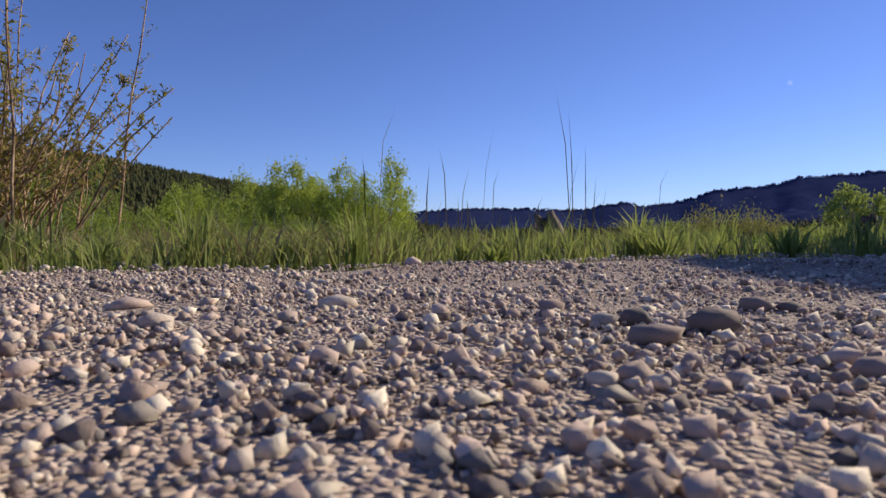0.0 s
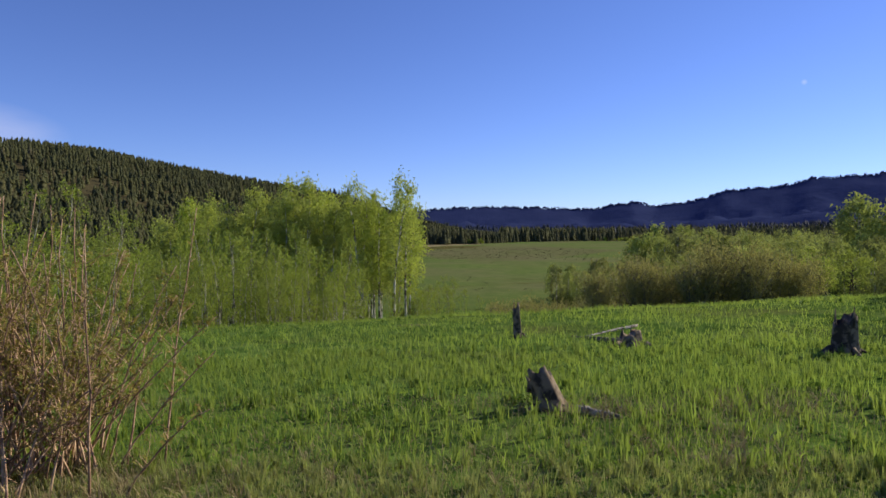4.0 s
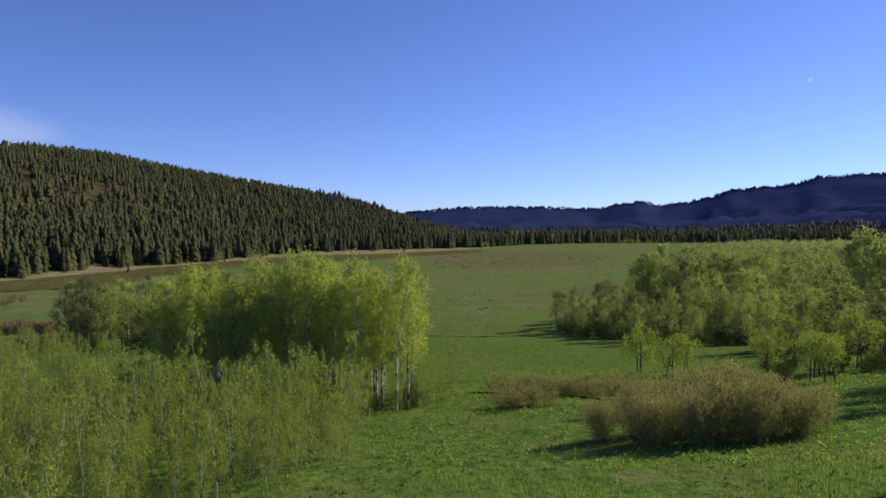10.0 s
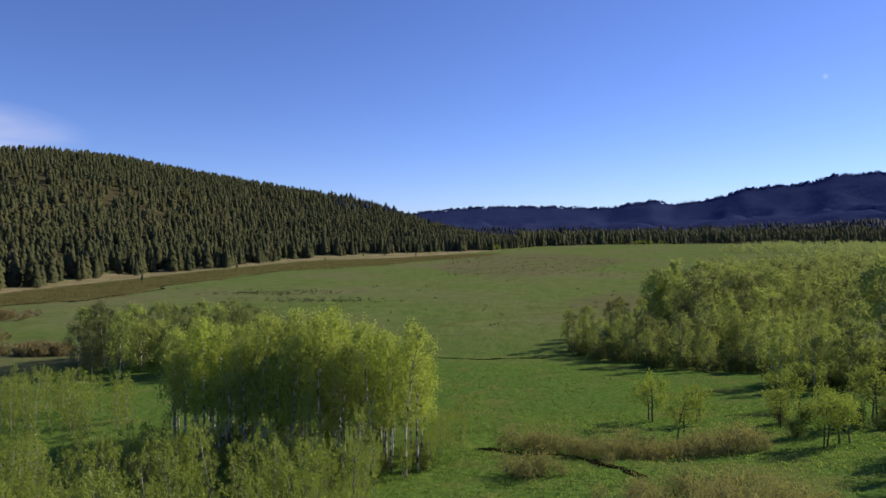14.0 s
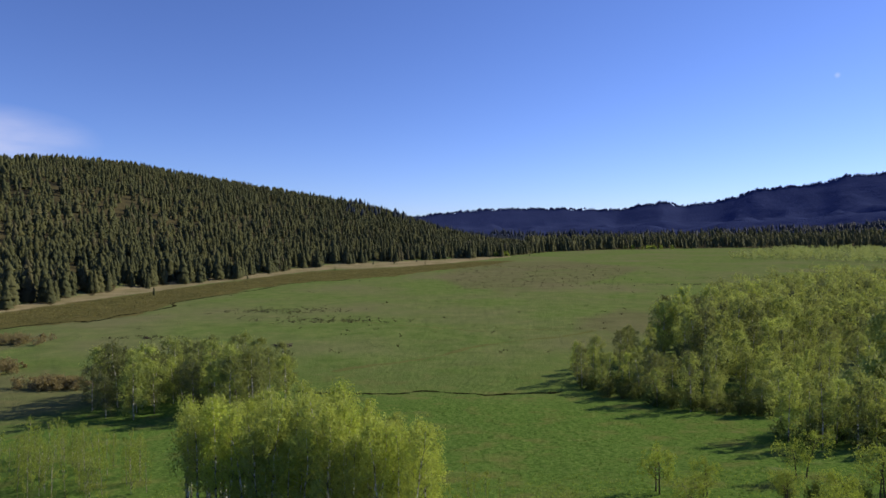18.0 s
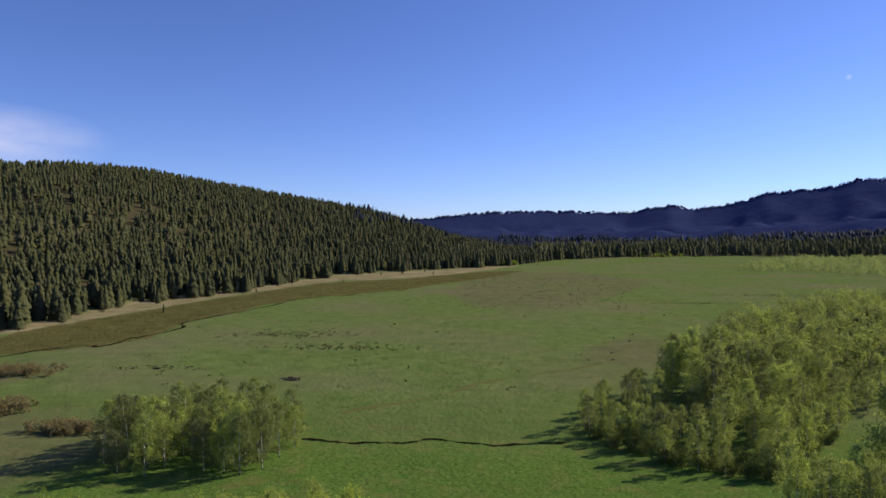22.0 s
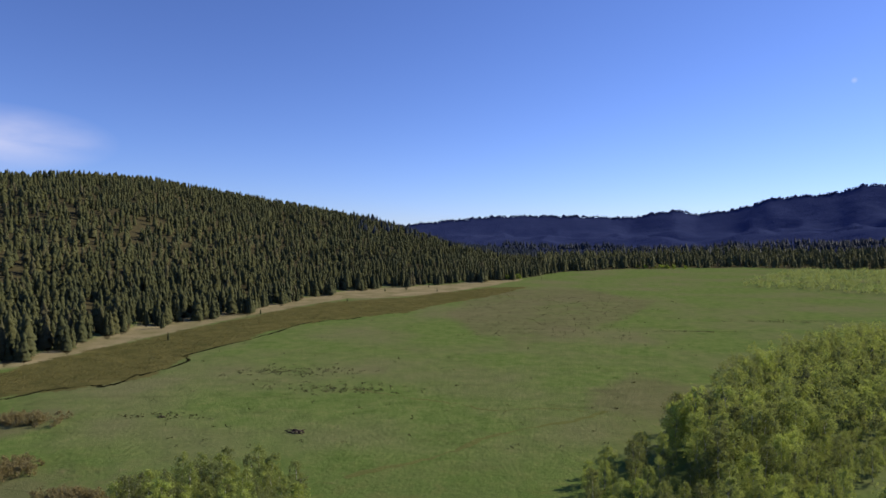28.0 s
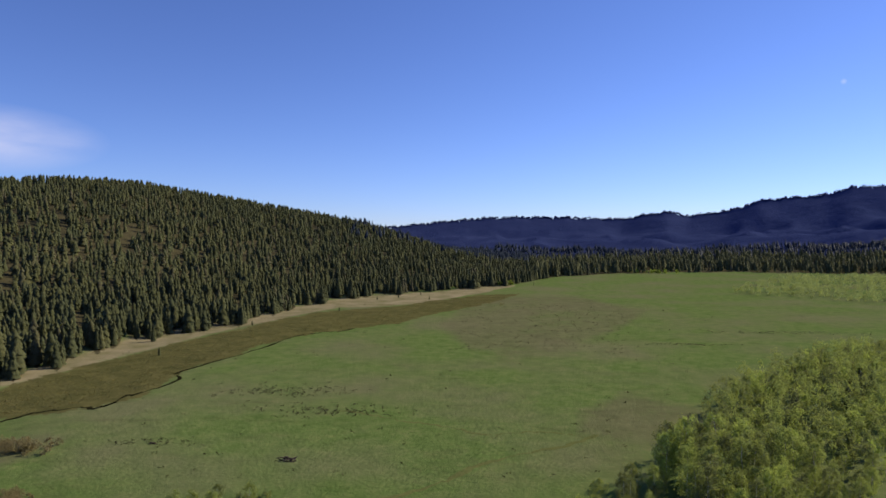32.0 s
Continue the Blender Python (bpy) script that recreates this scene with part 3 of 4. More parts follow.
        pts = np.stack([base[0] + bend[0] * k ** 2 + wig[:, 0], base[1] + bend[1] * k ** 2 + wig[:, 1], k * h - 0.15], 1)
        bole = Soup()
        bole.tube(pts, girth * (1 - 0.9 * k) + 0.006, 7)
        part("trunk", bole.mesh("trunk", m_bark, True), thing)
        turn = rng.uniform(0, 6.28)
        for i in range(limbs):
            u = (i + rng.uniform(0, 1)) / limbs
            a = first + (0.96 - first) * u
            p0 = np.array([np.interp(a, k, pts[:, c]) for c in range(3)])
            turn += 2.4 + rng.normal(0, 0.5)
            length = reach * (0.35 + 0.75 * math.sin(math.pi * min(1, 0.2 + 0.78 * u))) * rng.uniform(0.6, 1.15)
            q = np.linspace(0, 1, 4)
            up = rise * rng.uniform(0.6, 1.15)
            branch = p0 + np.stack([np.cos(turn) * length * q, np.sin(turn) * length * q, length * up * q ** 1.3], 1)
            branch[1:] += rng.normal(0, 0.05 * length, (3, 3))
            wood.tube(branch, girth * limb_girth * (1 - a * 0.6) * (1 - 0.8 * q) + 0.0004 * height, 3)
            size = clump * (0.6 + 0.4 * length / reach) * rng.uniform(0.7, 1.25)
            cluster(branch[3], size, max(4, int(per * (size / clump) ** 2)))
            if rng.uniform() < inner:
                cluster(branch[2] + rng.normal(0, 0.2 * clump, 3), size * 0.8, max(4, int(per * 0.6)))
        cluster(pts[-1] - [0, 0, 0.02 * h], clump * 0.55, int(per * 0.5))
    tagged(part("branching", wood.mesh("branching", m_twig or m_bark, True), thing), kind="stuff")
    part("crown", crown.mesh("crown", m_leaf), thing)
    return thing


rng = np.random.default_rng(4)


def scatter(rng, n, inside, box, gap):
    """Up to n spots inside a region, at least gap apart."""
    spots, tries = [], 0
    while len(spots) < n and tries < n * 60:
        tries += 1
        x, y = rng.uniform(box[0], box[1]), rng.uniform(box[2], box[3])
        if inside(x, y) and all((x - a) ** 2 + (y - b) ** 2 > gap * gap for a, b in spots):
            spots.append((x, y))
    return spots


def in_polygon(corners):
    def inside(x, y):
        hit, j = False, len(corners) - 1
        for i, (xi, yi) in enumerate(corners):
            xj, yj = corners[j]
            if (yi > y) != (yj > y) and x < (xj - xi) * (y - yi) / (yj - yi) + xi:
                hit = not hit
            j = i
        return hit
    return inside


# models stand behind the road, out of the way, until each has its own place
ASPENS = [leafy_tree("aspen_tree", "tall aspen with white bark and fresh yellow-green leaves", rng, rng.uniform(9.0, 10.6), 0.09, 0.28, 1.0, 21, 100, 0.5, 0.076,
                     M_WHITEBARK, M_ASPEN, lean=0.04, rise=1.5, inner=0.75, plume=1.5, m_twig=M_GREYTWIG) for i in range(7)]
WOOD = [leafy_tree("aspen_tree", "broad leafy aspen with fresh yellow-green leaves", rng, rng.uniform(12, 14), 0.14, 0.1, 2.3, 23, 96, 1.0, 0.165,
                   M_WHITEBARK, M_WOOD, rise=0.75, plume=1.05, inner=0.7, m_twig=M_GREYTWIG) for i in range(8)]
YOUNG = [leafy_tree("young_aspen", "slender young aspen with pale bark and sparse spring leaves", rng, rng.uniform(3.4, 4.5), 0.018, 0.03, 0.46, 19, 30, 0.15, 0.04,
                    M_YOUNGBARK, M_YOUNG, stems=1 + i % 2, lean=0.05, rise=2.0, plume=2.0, m_twig=M_GREYTWIG) for i in range(8)]
SPREAD = [leafy_tree("small_tree", "small spreading tree with dark trunk and pale new leaves", rng, rng.uniform(3.6, 4.4), 0.07, 0.35, 1.3, 14, 70, 0.38, 0.066,
                     M_DARKBARK, M_YOUNG, stems=2, lean=0.12, rise=0.7, limb_girth=0.5, inner=0.4) for i in range(4)]
BUSH = [tree("willow_bush", "brown barely leafed willow bush in the meadow", rng, rng.uniform(1.6, 2.0), 0.012, 0.02, 0.7, 10, 70, 0.028,
             M_GREYTWIG, M_BROWN, stems=12, lean=0.24, droop=-0.3, cat="bush", rise=1.5, puff=0.18) for i in range(3)]
BRUSH = [tree("willow_brush", "low tangled olive-brown brush along a gully", rng, rng.uniform(1.0, 1.3), 0.01, 0.05, 0.7, 6, 26, 0.042,
              M_GREYTWIG, M_BROWN, stems=7, lean=0.4, droop=-0.1, cat="bush", puff=0.24) for i in range(4)]
UNDER = [tree("dark_shrub", "leafy shrub under the aspens, dark green partly to stand for shade", rng, rng.uniform(2.4, 3.2), 0.03, 0.05, 1.3, 8, 42, 0.12,
              M_DARKBARK, M_UNDER, stems=4, lean=0.3, droop=0.1, cat="bush", puff=0.22) for i in range(3)]
SHRUB = [tree("green_shrub", "pale green willow shrub at the far edge of the meadow", rng, rng.uniform(3.5, 4.5), 0.05, 0.05, 2.0, 10, 22, 0.32,
              M_ASPEN, M_YOUNG, stems=2, lean=0.2, droop=0.2, cat="bush") for i in range(3)]
SNAG = [tree("dead_tree", "bare dead aspen with dark broken limbs", rng, rng.uniform(9, 10.5), 0.1, 0.4, 1.2, 9, 3, 0.03,
             M_DARKBARK, M_BROWN, lean=0.1) for i in range(2)]

grove_left = in_polygon([(-3.6, 39), (-2.2, 42), (-3.6, 48), (-12.3, 56), (-26, 58), (-23, 50), (-11, 42)])
grove_back = in_polygon([(-49, 89), (-35, 92), (-30, 104), (-33, 120), (-51, 126), (-63, 112), (-59, 95)])
young_left = in_polygon([(-15, 12), (-11.5, 14.5), (-9, 17.5), (-7.4, 21), (-4.9, 27), (-4.5, 31), (-4.2, 38), (-11, 41.5), (-24, 44), (-30, 40), (-24, 24), (-18, 13)])
young_far = in_polygon([(-50, 60), (-34, 54), (-30, 60), (-40, 70), (-52, 74)])
grove_right = in_polygon([(19, 132), (19, 120), (23, 110), (29, 102), (34, 96), (41, 93), (47, 101), (55, 112), (66, 124), (80, 140), (96, 160), (120, 196), (160, 240), (205, 330), (135, 285), (84, 225), (54, 176), (34, 150), (24, 140)])
near_right = in_polygon([(36, 81), (35, 74), (38, 70), (48, 68), (75, 79), (84, 92), (66, 91), (50, 84)])

left_spots = scatter(rng, 95, grove_left, (-27, 0, 38, 59), 1.25)
copies(ASPENS, [p for p in left_spots if p[0] > -7.5], rng, (0.76, 0.92), "aspen grove by the slope")
copies(ASPENS, [p for p in left_spots if p[0] <= -7.5], rng, (0.77, 1.02), "aspen grove by the slope")
copies(WOOD, scatter(rng, 62, grove_back, (-64, -29, 88, 127), 2.6), rng, (0.52, 0.78), "aspen grove in the valley")
young_spots = scatter(rng, 265, young_left, (-31, -3, 12, 47), 0.65)
copies(YOUNG, [p for p in young_spots if p[0] < -9 and p[1] < 22], rng, (0.45, 0.95), "young aspens on the slope")
copies(YOUNG, [p for p in young_spots if p[0] >= -9 or p[1] >= 22], rng, (0.5, 1.22), "young aspens on the slope")
fringe_rng = np.random.default_rng(77)
young_fringe = in_polygon([(-8.9, 12.7), (-7.6, 13.8), (-7.0, 15.6), (-5.9, 17.6), (-4.0, 22), (-4.0, 27), (-5.2, 27), (-7.6, 21), (-9.2, 17.5), (-11.8, 14.5)])
copies(YOUNG, scatter(fringe_rng, 42, young_fringe, (-12, -3.8, 12.5, 27), 0.55), fringe_rng, (0.5, 0.85), "young aspens on the slope")
copies(YOUNG, scatter(rng, 44, young_far, (-53, -30, 53, 75), 1.2), rng, (1.0, 1.4), "young aspens in the valley")
wood_spots = scatter(rng, 400, grove_right, (15, 220, 84, 335), 3.5)
def wood_depth(x, y):
    """How far behind the front of the aspen wood a spot lies."""
    return y - np.interp(x, [19, 34, 41, 47, 55, 66, 80, 96, 120, 160], [125, 96, 93, 101, 112, 124, 140, 160, 196, 240])


rows = [[], [], [], []]
for p in wood_spots:
    if p[1] < 160:
        low = p[0] < 33 or (p[0] < 42 and p[1] > 116)
        rows[1 if low else int(np.clip(wood_depth(*p) // 8, 0, 3))].append(p)
for k, sizes in enumerate(((0.4, 0.66), (0.42, 0.78), (0.7, 0.92), (0.88, 1.24))):
    copies(WOOD, [p for p in rows[k] if p[0] < 45], rng, (sizes[0] * 0.85, sizes[1] * 0.85), "aspen wood on the valley floor")
    copies(WOOD, [p for p in rows[k] if p[0] >= 45], rng, sizes, "aspen wood on the valley floor")
copies(WOOD, [(54.6, 89), (56.3, 91), (58.5, 88), (60, 91)], rng, (1.05, 1.25), "aspens beside the clearing")
copies(WOOD, scatter(rng, 46, near_right, (34, 86, 66, 94), 3.0), rng, (0.38, 0.66), "aspens beside the clearing")
copies(WOOD, [(40, 52), (44, 55), (46, 50)], rng, (0.55, 0.75), "aspens beside the clearing")
# undergrowth, added also to darken the foot of the grove
copies(UNDER, scatter(rng, 26, grove_left, (-27, 0, 38, 59), 1.6), rng, (0.3, 0.6), "shrubs under the aspens")
edge_right = in_polygon([(19, 126), (19, 120), (23, 110), (29, 102), (34, 96), (41, 93), (47, 101), (55, 112), (66, 124), (63, 127), (52, 115), (45, 106), (40, 99), (35, 103), (29, 110), (25, 121)])
copies(UNDER, scatter(rng, 60, edge_right, (17, 67, 90, 128), 1.7), rng, (0.5, 1.1), "shrubs under the aspens")
copies(UNDER, scatter(rng, 40, near_right, (34, 86, 66, 94), 2.3), rng, (0.7, 1.3), "shrubs under the aspens")
copies(UNDER, scatter(rng, 12, in_polygon([(22, 45), (36, 47), (38, 54), (24, 52)]), (20, 40, 44, 56), 1.6), rng, (0.35, 0.6), "shrubs under the aspens")
copies(SPREAD, [(15.2, 46.6), (22.7, 42), (24.6, 43), (19.1, 53.5), (26.5, 47), (28.6, 58.3), (31, 50), (23.5, 50), (15.5, 55)], rng, (0.7, 1.1), "small trees on the slope")
copies(SNAG, [(55.3, 90), (57, 89), (52, 61), (60, 122), (33, 120), (30, 126), (28, 130)], rng, (0.7, 1.1), "dead trees")
copies(YOUNG, [(-2.2, 41), (-0.4, 52), (1.0, 53), (-1.5, 49), (-3.4, 41.4), (2.2, 53), (-0.9, 45), (-3.0, 43), (-2.6, 45.5), (-1.8, 43.6), (-2.9, 48), (-1.2, 47), (0.2, 49.5), (-3.6, 39), (-0.2, 43.5)], rng, (0.6, 1.0), "young aspens on the slope")
copies(SPREAD, [(14.3, 15.6), (15.6, 16.9), (13.6, 13.6)], rng, (0.75, 1.0), "small trees on the slope")
copies(ASPENS, [(32, 37), (34, 41), (38, 44), (42, 40), (46, 50), (36, 33), (41, 47), (44, 44)], rng, (0.95, 1.4), "aspens beside the clearing")
copies(BUSH, [(5.6, 24.6), (6.9, 23.6), (7.9, 24.2), (8.8, 23.3), (9.8, 24.2), (10.8, 23.5), (11.8, 24.2), (12.9, 24.4), (13.9, 25.6), (7.2, 25.6),
              (9.2, 25.5), (10.9, 25.6), (12.4, 25.9), (8.2, 26.6), (10.2, 26.8)], rng, (0.75, 1.25), "willow thicket")
copies(BRUSH, [(3.0 + 16 * k / 63 + rng.normal(0, 0.5), 46.5 - 3.2 * min(1, k / 24) + rng.normal(0, 1.2)) for k in range(64)]
       + [(4.2 + rng.normal(0, 1), 38.6 + rng.normal(0, 0.6)) for k in range(9)] + [(9 + rng.uniform(-3, 7), 32 + rng.normal(0, 1.0)) for k in range(14)],
       rng, (0.5, 1.25), "brush by the gully")
copies(SHRUB, [(230 + 70 * rng.uniform() + 6 * rng.normal(), 1028 + rng.normal(0, 6)) for i in range(16)]
       + [(20 + 22 * rng.uniform(), 770 + rng.normal(0, 8)) for i in range(6)], rng, (0.9, 1.7), "far willow shrubs")
for ob in ASPENS + WOOD + YOUNG + SPREAD + BRUSH + UNDER + BUSH + SHRUB + SNAG:
    place(ob, rng.uniform(-40, 40), rng.uniform(-50, -14))

def crowns(name, label, spots, mat, tall=(7, 15), leaves=620, leaf=0.25, wide=0.2, category="trees"):
    """The far part of the aspen wood: leafy crowns, joined."""
    s, tone = Soup(), []
    for x, y in spots:
        h, n = rng.uniform(*tall), leaves
        a, t = rng.uniform(0.18, 0.95, 9), rng.uniform(0, 6.28, 9)
        r = h * wide * np.sqrt(np.sin(np.pi * a ** 0.8)) * rng.uniform(0.5, 1.1, 9)
        heart = np.stack([x + r * np.cos(t), y + r * np.sin(t), float(land(x, y)) + a * h], 1)
        s.leaves(heart[rng.integers(0, 9, n)] + rng.normal(0, 0.22 * wide * h, (n, 3)) * [1, 1, 1.3 if wide < 0.3 else 1], leaf, rng, 1.2, 1.5)
        tone.append(np.full(3 * n, rng.uniform()))
    me = s.mesh(name, mat)
    me.attributes.new("tone", "FLOAT", "POINT").data.foreach_set("value", np.concatenate(tone).astype(np.float32))
    return tagged(new(name, me), label, category, kind="stuff")


crowns("aspen_wood", "dense leafy aspen wood stretching along the valley", [p for p in wood_spots if p[1] >= 160], M_WOOD)
thicket = in_polygon([(236, 660), (262, 640), (320, 590), (390, 560), (480, 600), (560, 760), (560, 940), (420, 930), (300, 760)])
crowns("far_thicket", "pale green willow thicket far down the meadow",
       [p for p in scatter(rng, 640, thicket, (230, 560, 555, 940), 4.0) if wave(p[0], p[1], 34, 2.0) > -0.5], M_THICKET, (4, 8.5), 120, 0.42, 0.36, "thicket")

# conifers: those along the wood's edge one by one, the rest of the wood as one
PINES = []
for i in range(6):
    pine = tagged(new("conifer_tree"), "tall dark green conifer at the foot of the wooded hill", "tree", "conifers along the meadow")
    h = 15 + i * 1.6
    s = Soup()
    s.tube([(0, 0, -0.3), (0.05, 0, h * 0.5), (0, 0, h * 0.9)], [0.24, 0.15, 0.03], 6)
    part("trunk", s.mesh("trunk", M_DARKBARK, True), pine)
    part("crown", tri_mesh("crown", *conifer_arrays(rng, h, 15, 13), M_CONIFER, True), pine)
    PINES.append(pine)
for i in range(230):
    b = -40 + 46 * (i + rng.uniform(0, 0.9)) / 230
    r = np.interp(b, FOOT_B, FOOT_R) + 2 + abs(rng.normal(0, 11))
    c = copy_thing(PINES[i % 6], pose(0, 0, 0))
    place(c, r * math.sin(radians(b)), r * math.cos(radians(b)), rng.uniform(0, 360), rng.uniform(0.5, 0.9), 0.1)
for i, ob in enumerate(PINES):
    place(ob, -330 - 14 * i, 300 + 9 * i)


copies(PINES, [(97, 208), (112, 226), (121, 232), (118, 218), (131, 240), (128, 228), (140, 250), (108, 219), (136, 236), (150, 262)], rng, (0.4, 0.62), "conifers in the aspen wood")
copies(PINES, [(-110, 500), (-78, 608), (-48, 594), (60, 771), (-158, 312), (-150, 420), (-95, 590), (-60, 640)], rng, (0.1, 0.24), "lone conifers")


def forest(name, label, count, bearings, near, depth, heights, tiers, sides, mat, fat=1.0):
    models = [conifer_arrays(rng, 1.0, tiers, sides) for _ in range(12)]
    b = rng.uniform(*bearings, count)
    foot = np.interp(b, FOOT_B, FOOT_R)
    r = np.sqrt(rng.uniform(near(foot) ** 2, depth(foot) ** 2))
    x, y = r * np.sin(np.radians(b)), r * np.cos(np.radians(b))
    z = land(x, y) - 0.2
    s = Soup()
    h = rng.uniform(*heights, count) * np.where(rng.uniform(0, 1, count) < 0.15, 0.65, 1)
    turn, tone = rng.uniform(0, 6.28, count), rng.uniform(0, 1, count)
    for i in range(count):
        v, f = models[i % 12]
        c, d = math.cos(turn[i]), math.sin(turn[i])
        w = h[i] * rng.uniform(0.85, 1.3) * fat
        s.add(np.stack([(v[:, 0] * c - v[:, 1] * d) * w + x[i], (v[:, 0] * d + v[:, 1] * c) * w + y[i], v[:, 2] * h[i] + z[i]], 1), f)
    me = s.mesh(name, mat, True)
    me.attributes.new("tone", "FLOAT", "POINT").data.foreach_set("value", np.repeat(tone, tiers * (sides + 1)).astype(np.float32))
    return tagged(new(name, me), label, "forest", kind="stuff")


forest("forest_edge", "front rows of dark green conifers on the hillside", 1700, (-46, 5), lambda f: f + 8, lambda f: f + 130, (8.5, 14), 8, 10, M_CONIFER, 1.12)
forest("conifer_forest", "dense dark green conifer forest covering the hillside", 8600, (-46, 5), lambda f: f + 125,
       lambda f: np.maximum(1340, f + 140), (8.5, 14), 6, 8, M_CONIFER, 1.25)
forest("valley_forest", "dark conifer belt across the far end of the valley", 3000, (4, 46), lambda f: f + 5, lambda f: f + 420, (11, 25), 3, 6, M_CONIFER)
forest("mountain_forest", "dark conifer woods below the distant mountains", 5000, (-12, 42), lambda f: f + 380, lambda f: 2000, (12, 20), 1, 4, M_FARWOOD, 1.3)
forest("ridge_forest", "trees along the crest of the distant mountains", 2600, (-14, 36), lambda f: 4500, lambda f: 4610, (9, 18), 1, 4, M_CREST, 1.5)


# ---- grass ----
def grass(name, label, n, region, height, width, mat, lean=0.35, keep=None):
    """Bent blades, three triangles each."""
    x = rng.uniform(region[0], region[1], n)
    y = rng.uniform(region[2], region[3], n)
    ok = np.abs(x) < 0.78 * y + 1.6
    ok &= y > road_edge(x) + rng.exponential(0.03, n)
    ok &= rng.uniform(0, 1, n) < 0.62 + 0.5 * wave(x, y, 0.5 + 0.05 * region[3], 3.0)
    x, y = x[ok], y[ok]
    n = len(x)
    z = land(x, y) - 0.01
    h = rng.uniform(*height, n) * (1 + 0.35 * wave(x, y, 0.9 + 0.08 * region[3], 6.0))
    a, t = rng.uniform(0, 6.28, n), rng.uniform(0, 6.28, n)
    l = h * rng.uniform(0.05, lean, n)
    side = np.stack([np.cos(a), np.sin(a), np.zeros(n)], 1) * (width * rng.uniform(0.6, 1.3, n))[:, None]
    way = np.stack([np.cos(t), np.sin(t), np.zeros(n)], 1)
    up = np.array([0, 0, 1.0])
    base = np.stack([x, y, z], 1)
    mid = base + way * (l * 0.35)[:, None] + up * (h * 0.6)[:, None]
    tip = base + way * l[:, None] * 1.3 + up * h[:, None]
    v = np.stack([base - side, base + side, mid - side * 0.7, mid + side * 0.7, tip], 1).reshape(-1, 3)
    q = np.arange(n)[:, None] * 5
    f = np.concatenate([q + [0, 1, 3], q + [0, 3, 2], q + [2, 3, 4]], 1).reshape(-1, 3)
    return tagged(new(name, tri_mesh(name, v, f, mat)), label, "grass", kind="stuff")


def clumps(name, label, spots, per, height, width, mat, splay=0.9):
    """Tufts of blades that lean outwards from one foot."""
    n = len(spots) * per
    foot = np.repeat(np.array(spots), per, 0)
    t = rng.uniform(0, 6.28, n)
    out = np.stack([np.cos(t), np.sin(t), np.zeros(n)], 1)
    big = np.repeat(rng.uniform(0.55, 1.25, len(spots)), per)
    h = rng.uniform(*height, n) * big
    lean = h * rng.uniform(0.1, splay, n)
    x, y = foot[:, 0] + rng.normal(0, 0.1, n) * h, foot[:, 1] + rng.normal(0, 0.1, n) * h
    base = np.stack([x, y, land(x, y) - 0.005], 1)
    side = np.stack([-np.sin(t), np.cos(t), np.zeros(n)], 1) * (width * rng.uniform(0.6, 1.3, n))[:, None]
    up = np.array([0, 0, 1.0])
    mid = base + out * (lean * 0.4)[:, None] + up * (h * 0.65)[:, None]
    tip = base + out * lean[:, None] + up * (h * rng.uniform(0.75, 1.0, n))[:, None]
    v = np.stack([base - side, base + side, mid - side * 0.8, mid + side * 0.8, tip], 1).reshape(-1, 3)
    q = np.arange(n)[:, None] * 5
    f = np.concatenate([q + [0, 1, 3], q + [0, 3, 2], q + [2, 3, 4]], 1).reshape(-1, 3)
    return tagged(new(name, tri_mesh(name, v, f, mat)), label, "grass", kind="stuff")


def strip(n, x0, x1, y0, y1):
    x, y = rng.uniform(x0, x1, n), rng.uniform(y0, y1, n)
    ok = (y > road_edge(x) + 0.03) & (np.abs(x) < 0.8 * y + 1.2)
    return np.stack([x[ok], y[ok]], 1)


grass("roadside_grass", "fresh green grass along the gravel road", 56000, (-3.5, 3.5, 1.0, 3.2), (0.025, 0.09), 0.0021, M_VERGE, 0.9)
clumps("grass_tufts", "taller tufts of green grass beside the road", strip(620, -3, 3, 1.15, 3.2), 34, (0.05, 0.145), 0.0024, M_VERGE, 0.6)
clumps("edge_tufts", "broad grass tufts at the very edge of the gravel", [(-0.8, 1.16), (-0.9, 1.2), (-0.62, 1.17), (-1.15, 1.12), (-0.3, 1.24), (0.1, 1.3), (0.45, 1.36), (0.75, 1.42), (-1.5, 1.1)],
       60, (0.05, 0.11), 0.003, M_VERGE, 1.5)
grass("meadow_grass", "lush green meadow grass on the slope", 66000, (-8, 8, 3.0, 8.5), (0.04, 0.12), 0.0042, M_GRASS, 0.6)
clumps("meadow_tufts_near", "taller grass tufts on the slope", strip(1900, -8, 8, 3, 9), 15, (0.08, 0.2), 0.0048, M_GRASS, 0.55)
grass("slope_grass", "green meadow grass over the crest of the slope", 66000, (-17, 17, 8.0, 21), (0.05, 0.15), 0.009, M_GRASS, 0.9)
grass("lower_grass", "green leafy ground cover on the lower slope", 52000, (-30, 45, 20, 62), (0.05, 0.15), 0.035, M_GRASS, 1.4)
clumps("ground_cover", "leafy green ground cover in patches on the lower slope",
       [p for p in strip(9000, -22, 50, 15, 100) if wave(p[0], p[1], 3.2, 2.0) > -0.1], 6, (0.05, 0.12), 0.026, M_WEED, 1.6)
clumps("dry_stems", "thin dry stalks standing among the roadside grass", np.vstack([strip(14, -2, 2, 1.3, 2.3), strip(12, -0.15, 0.55, 1.55, 2.0)]), 2, (0.2, 0.42), 0.0018, M_STALK, 0.14)
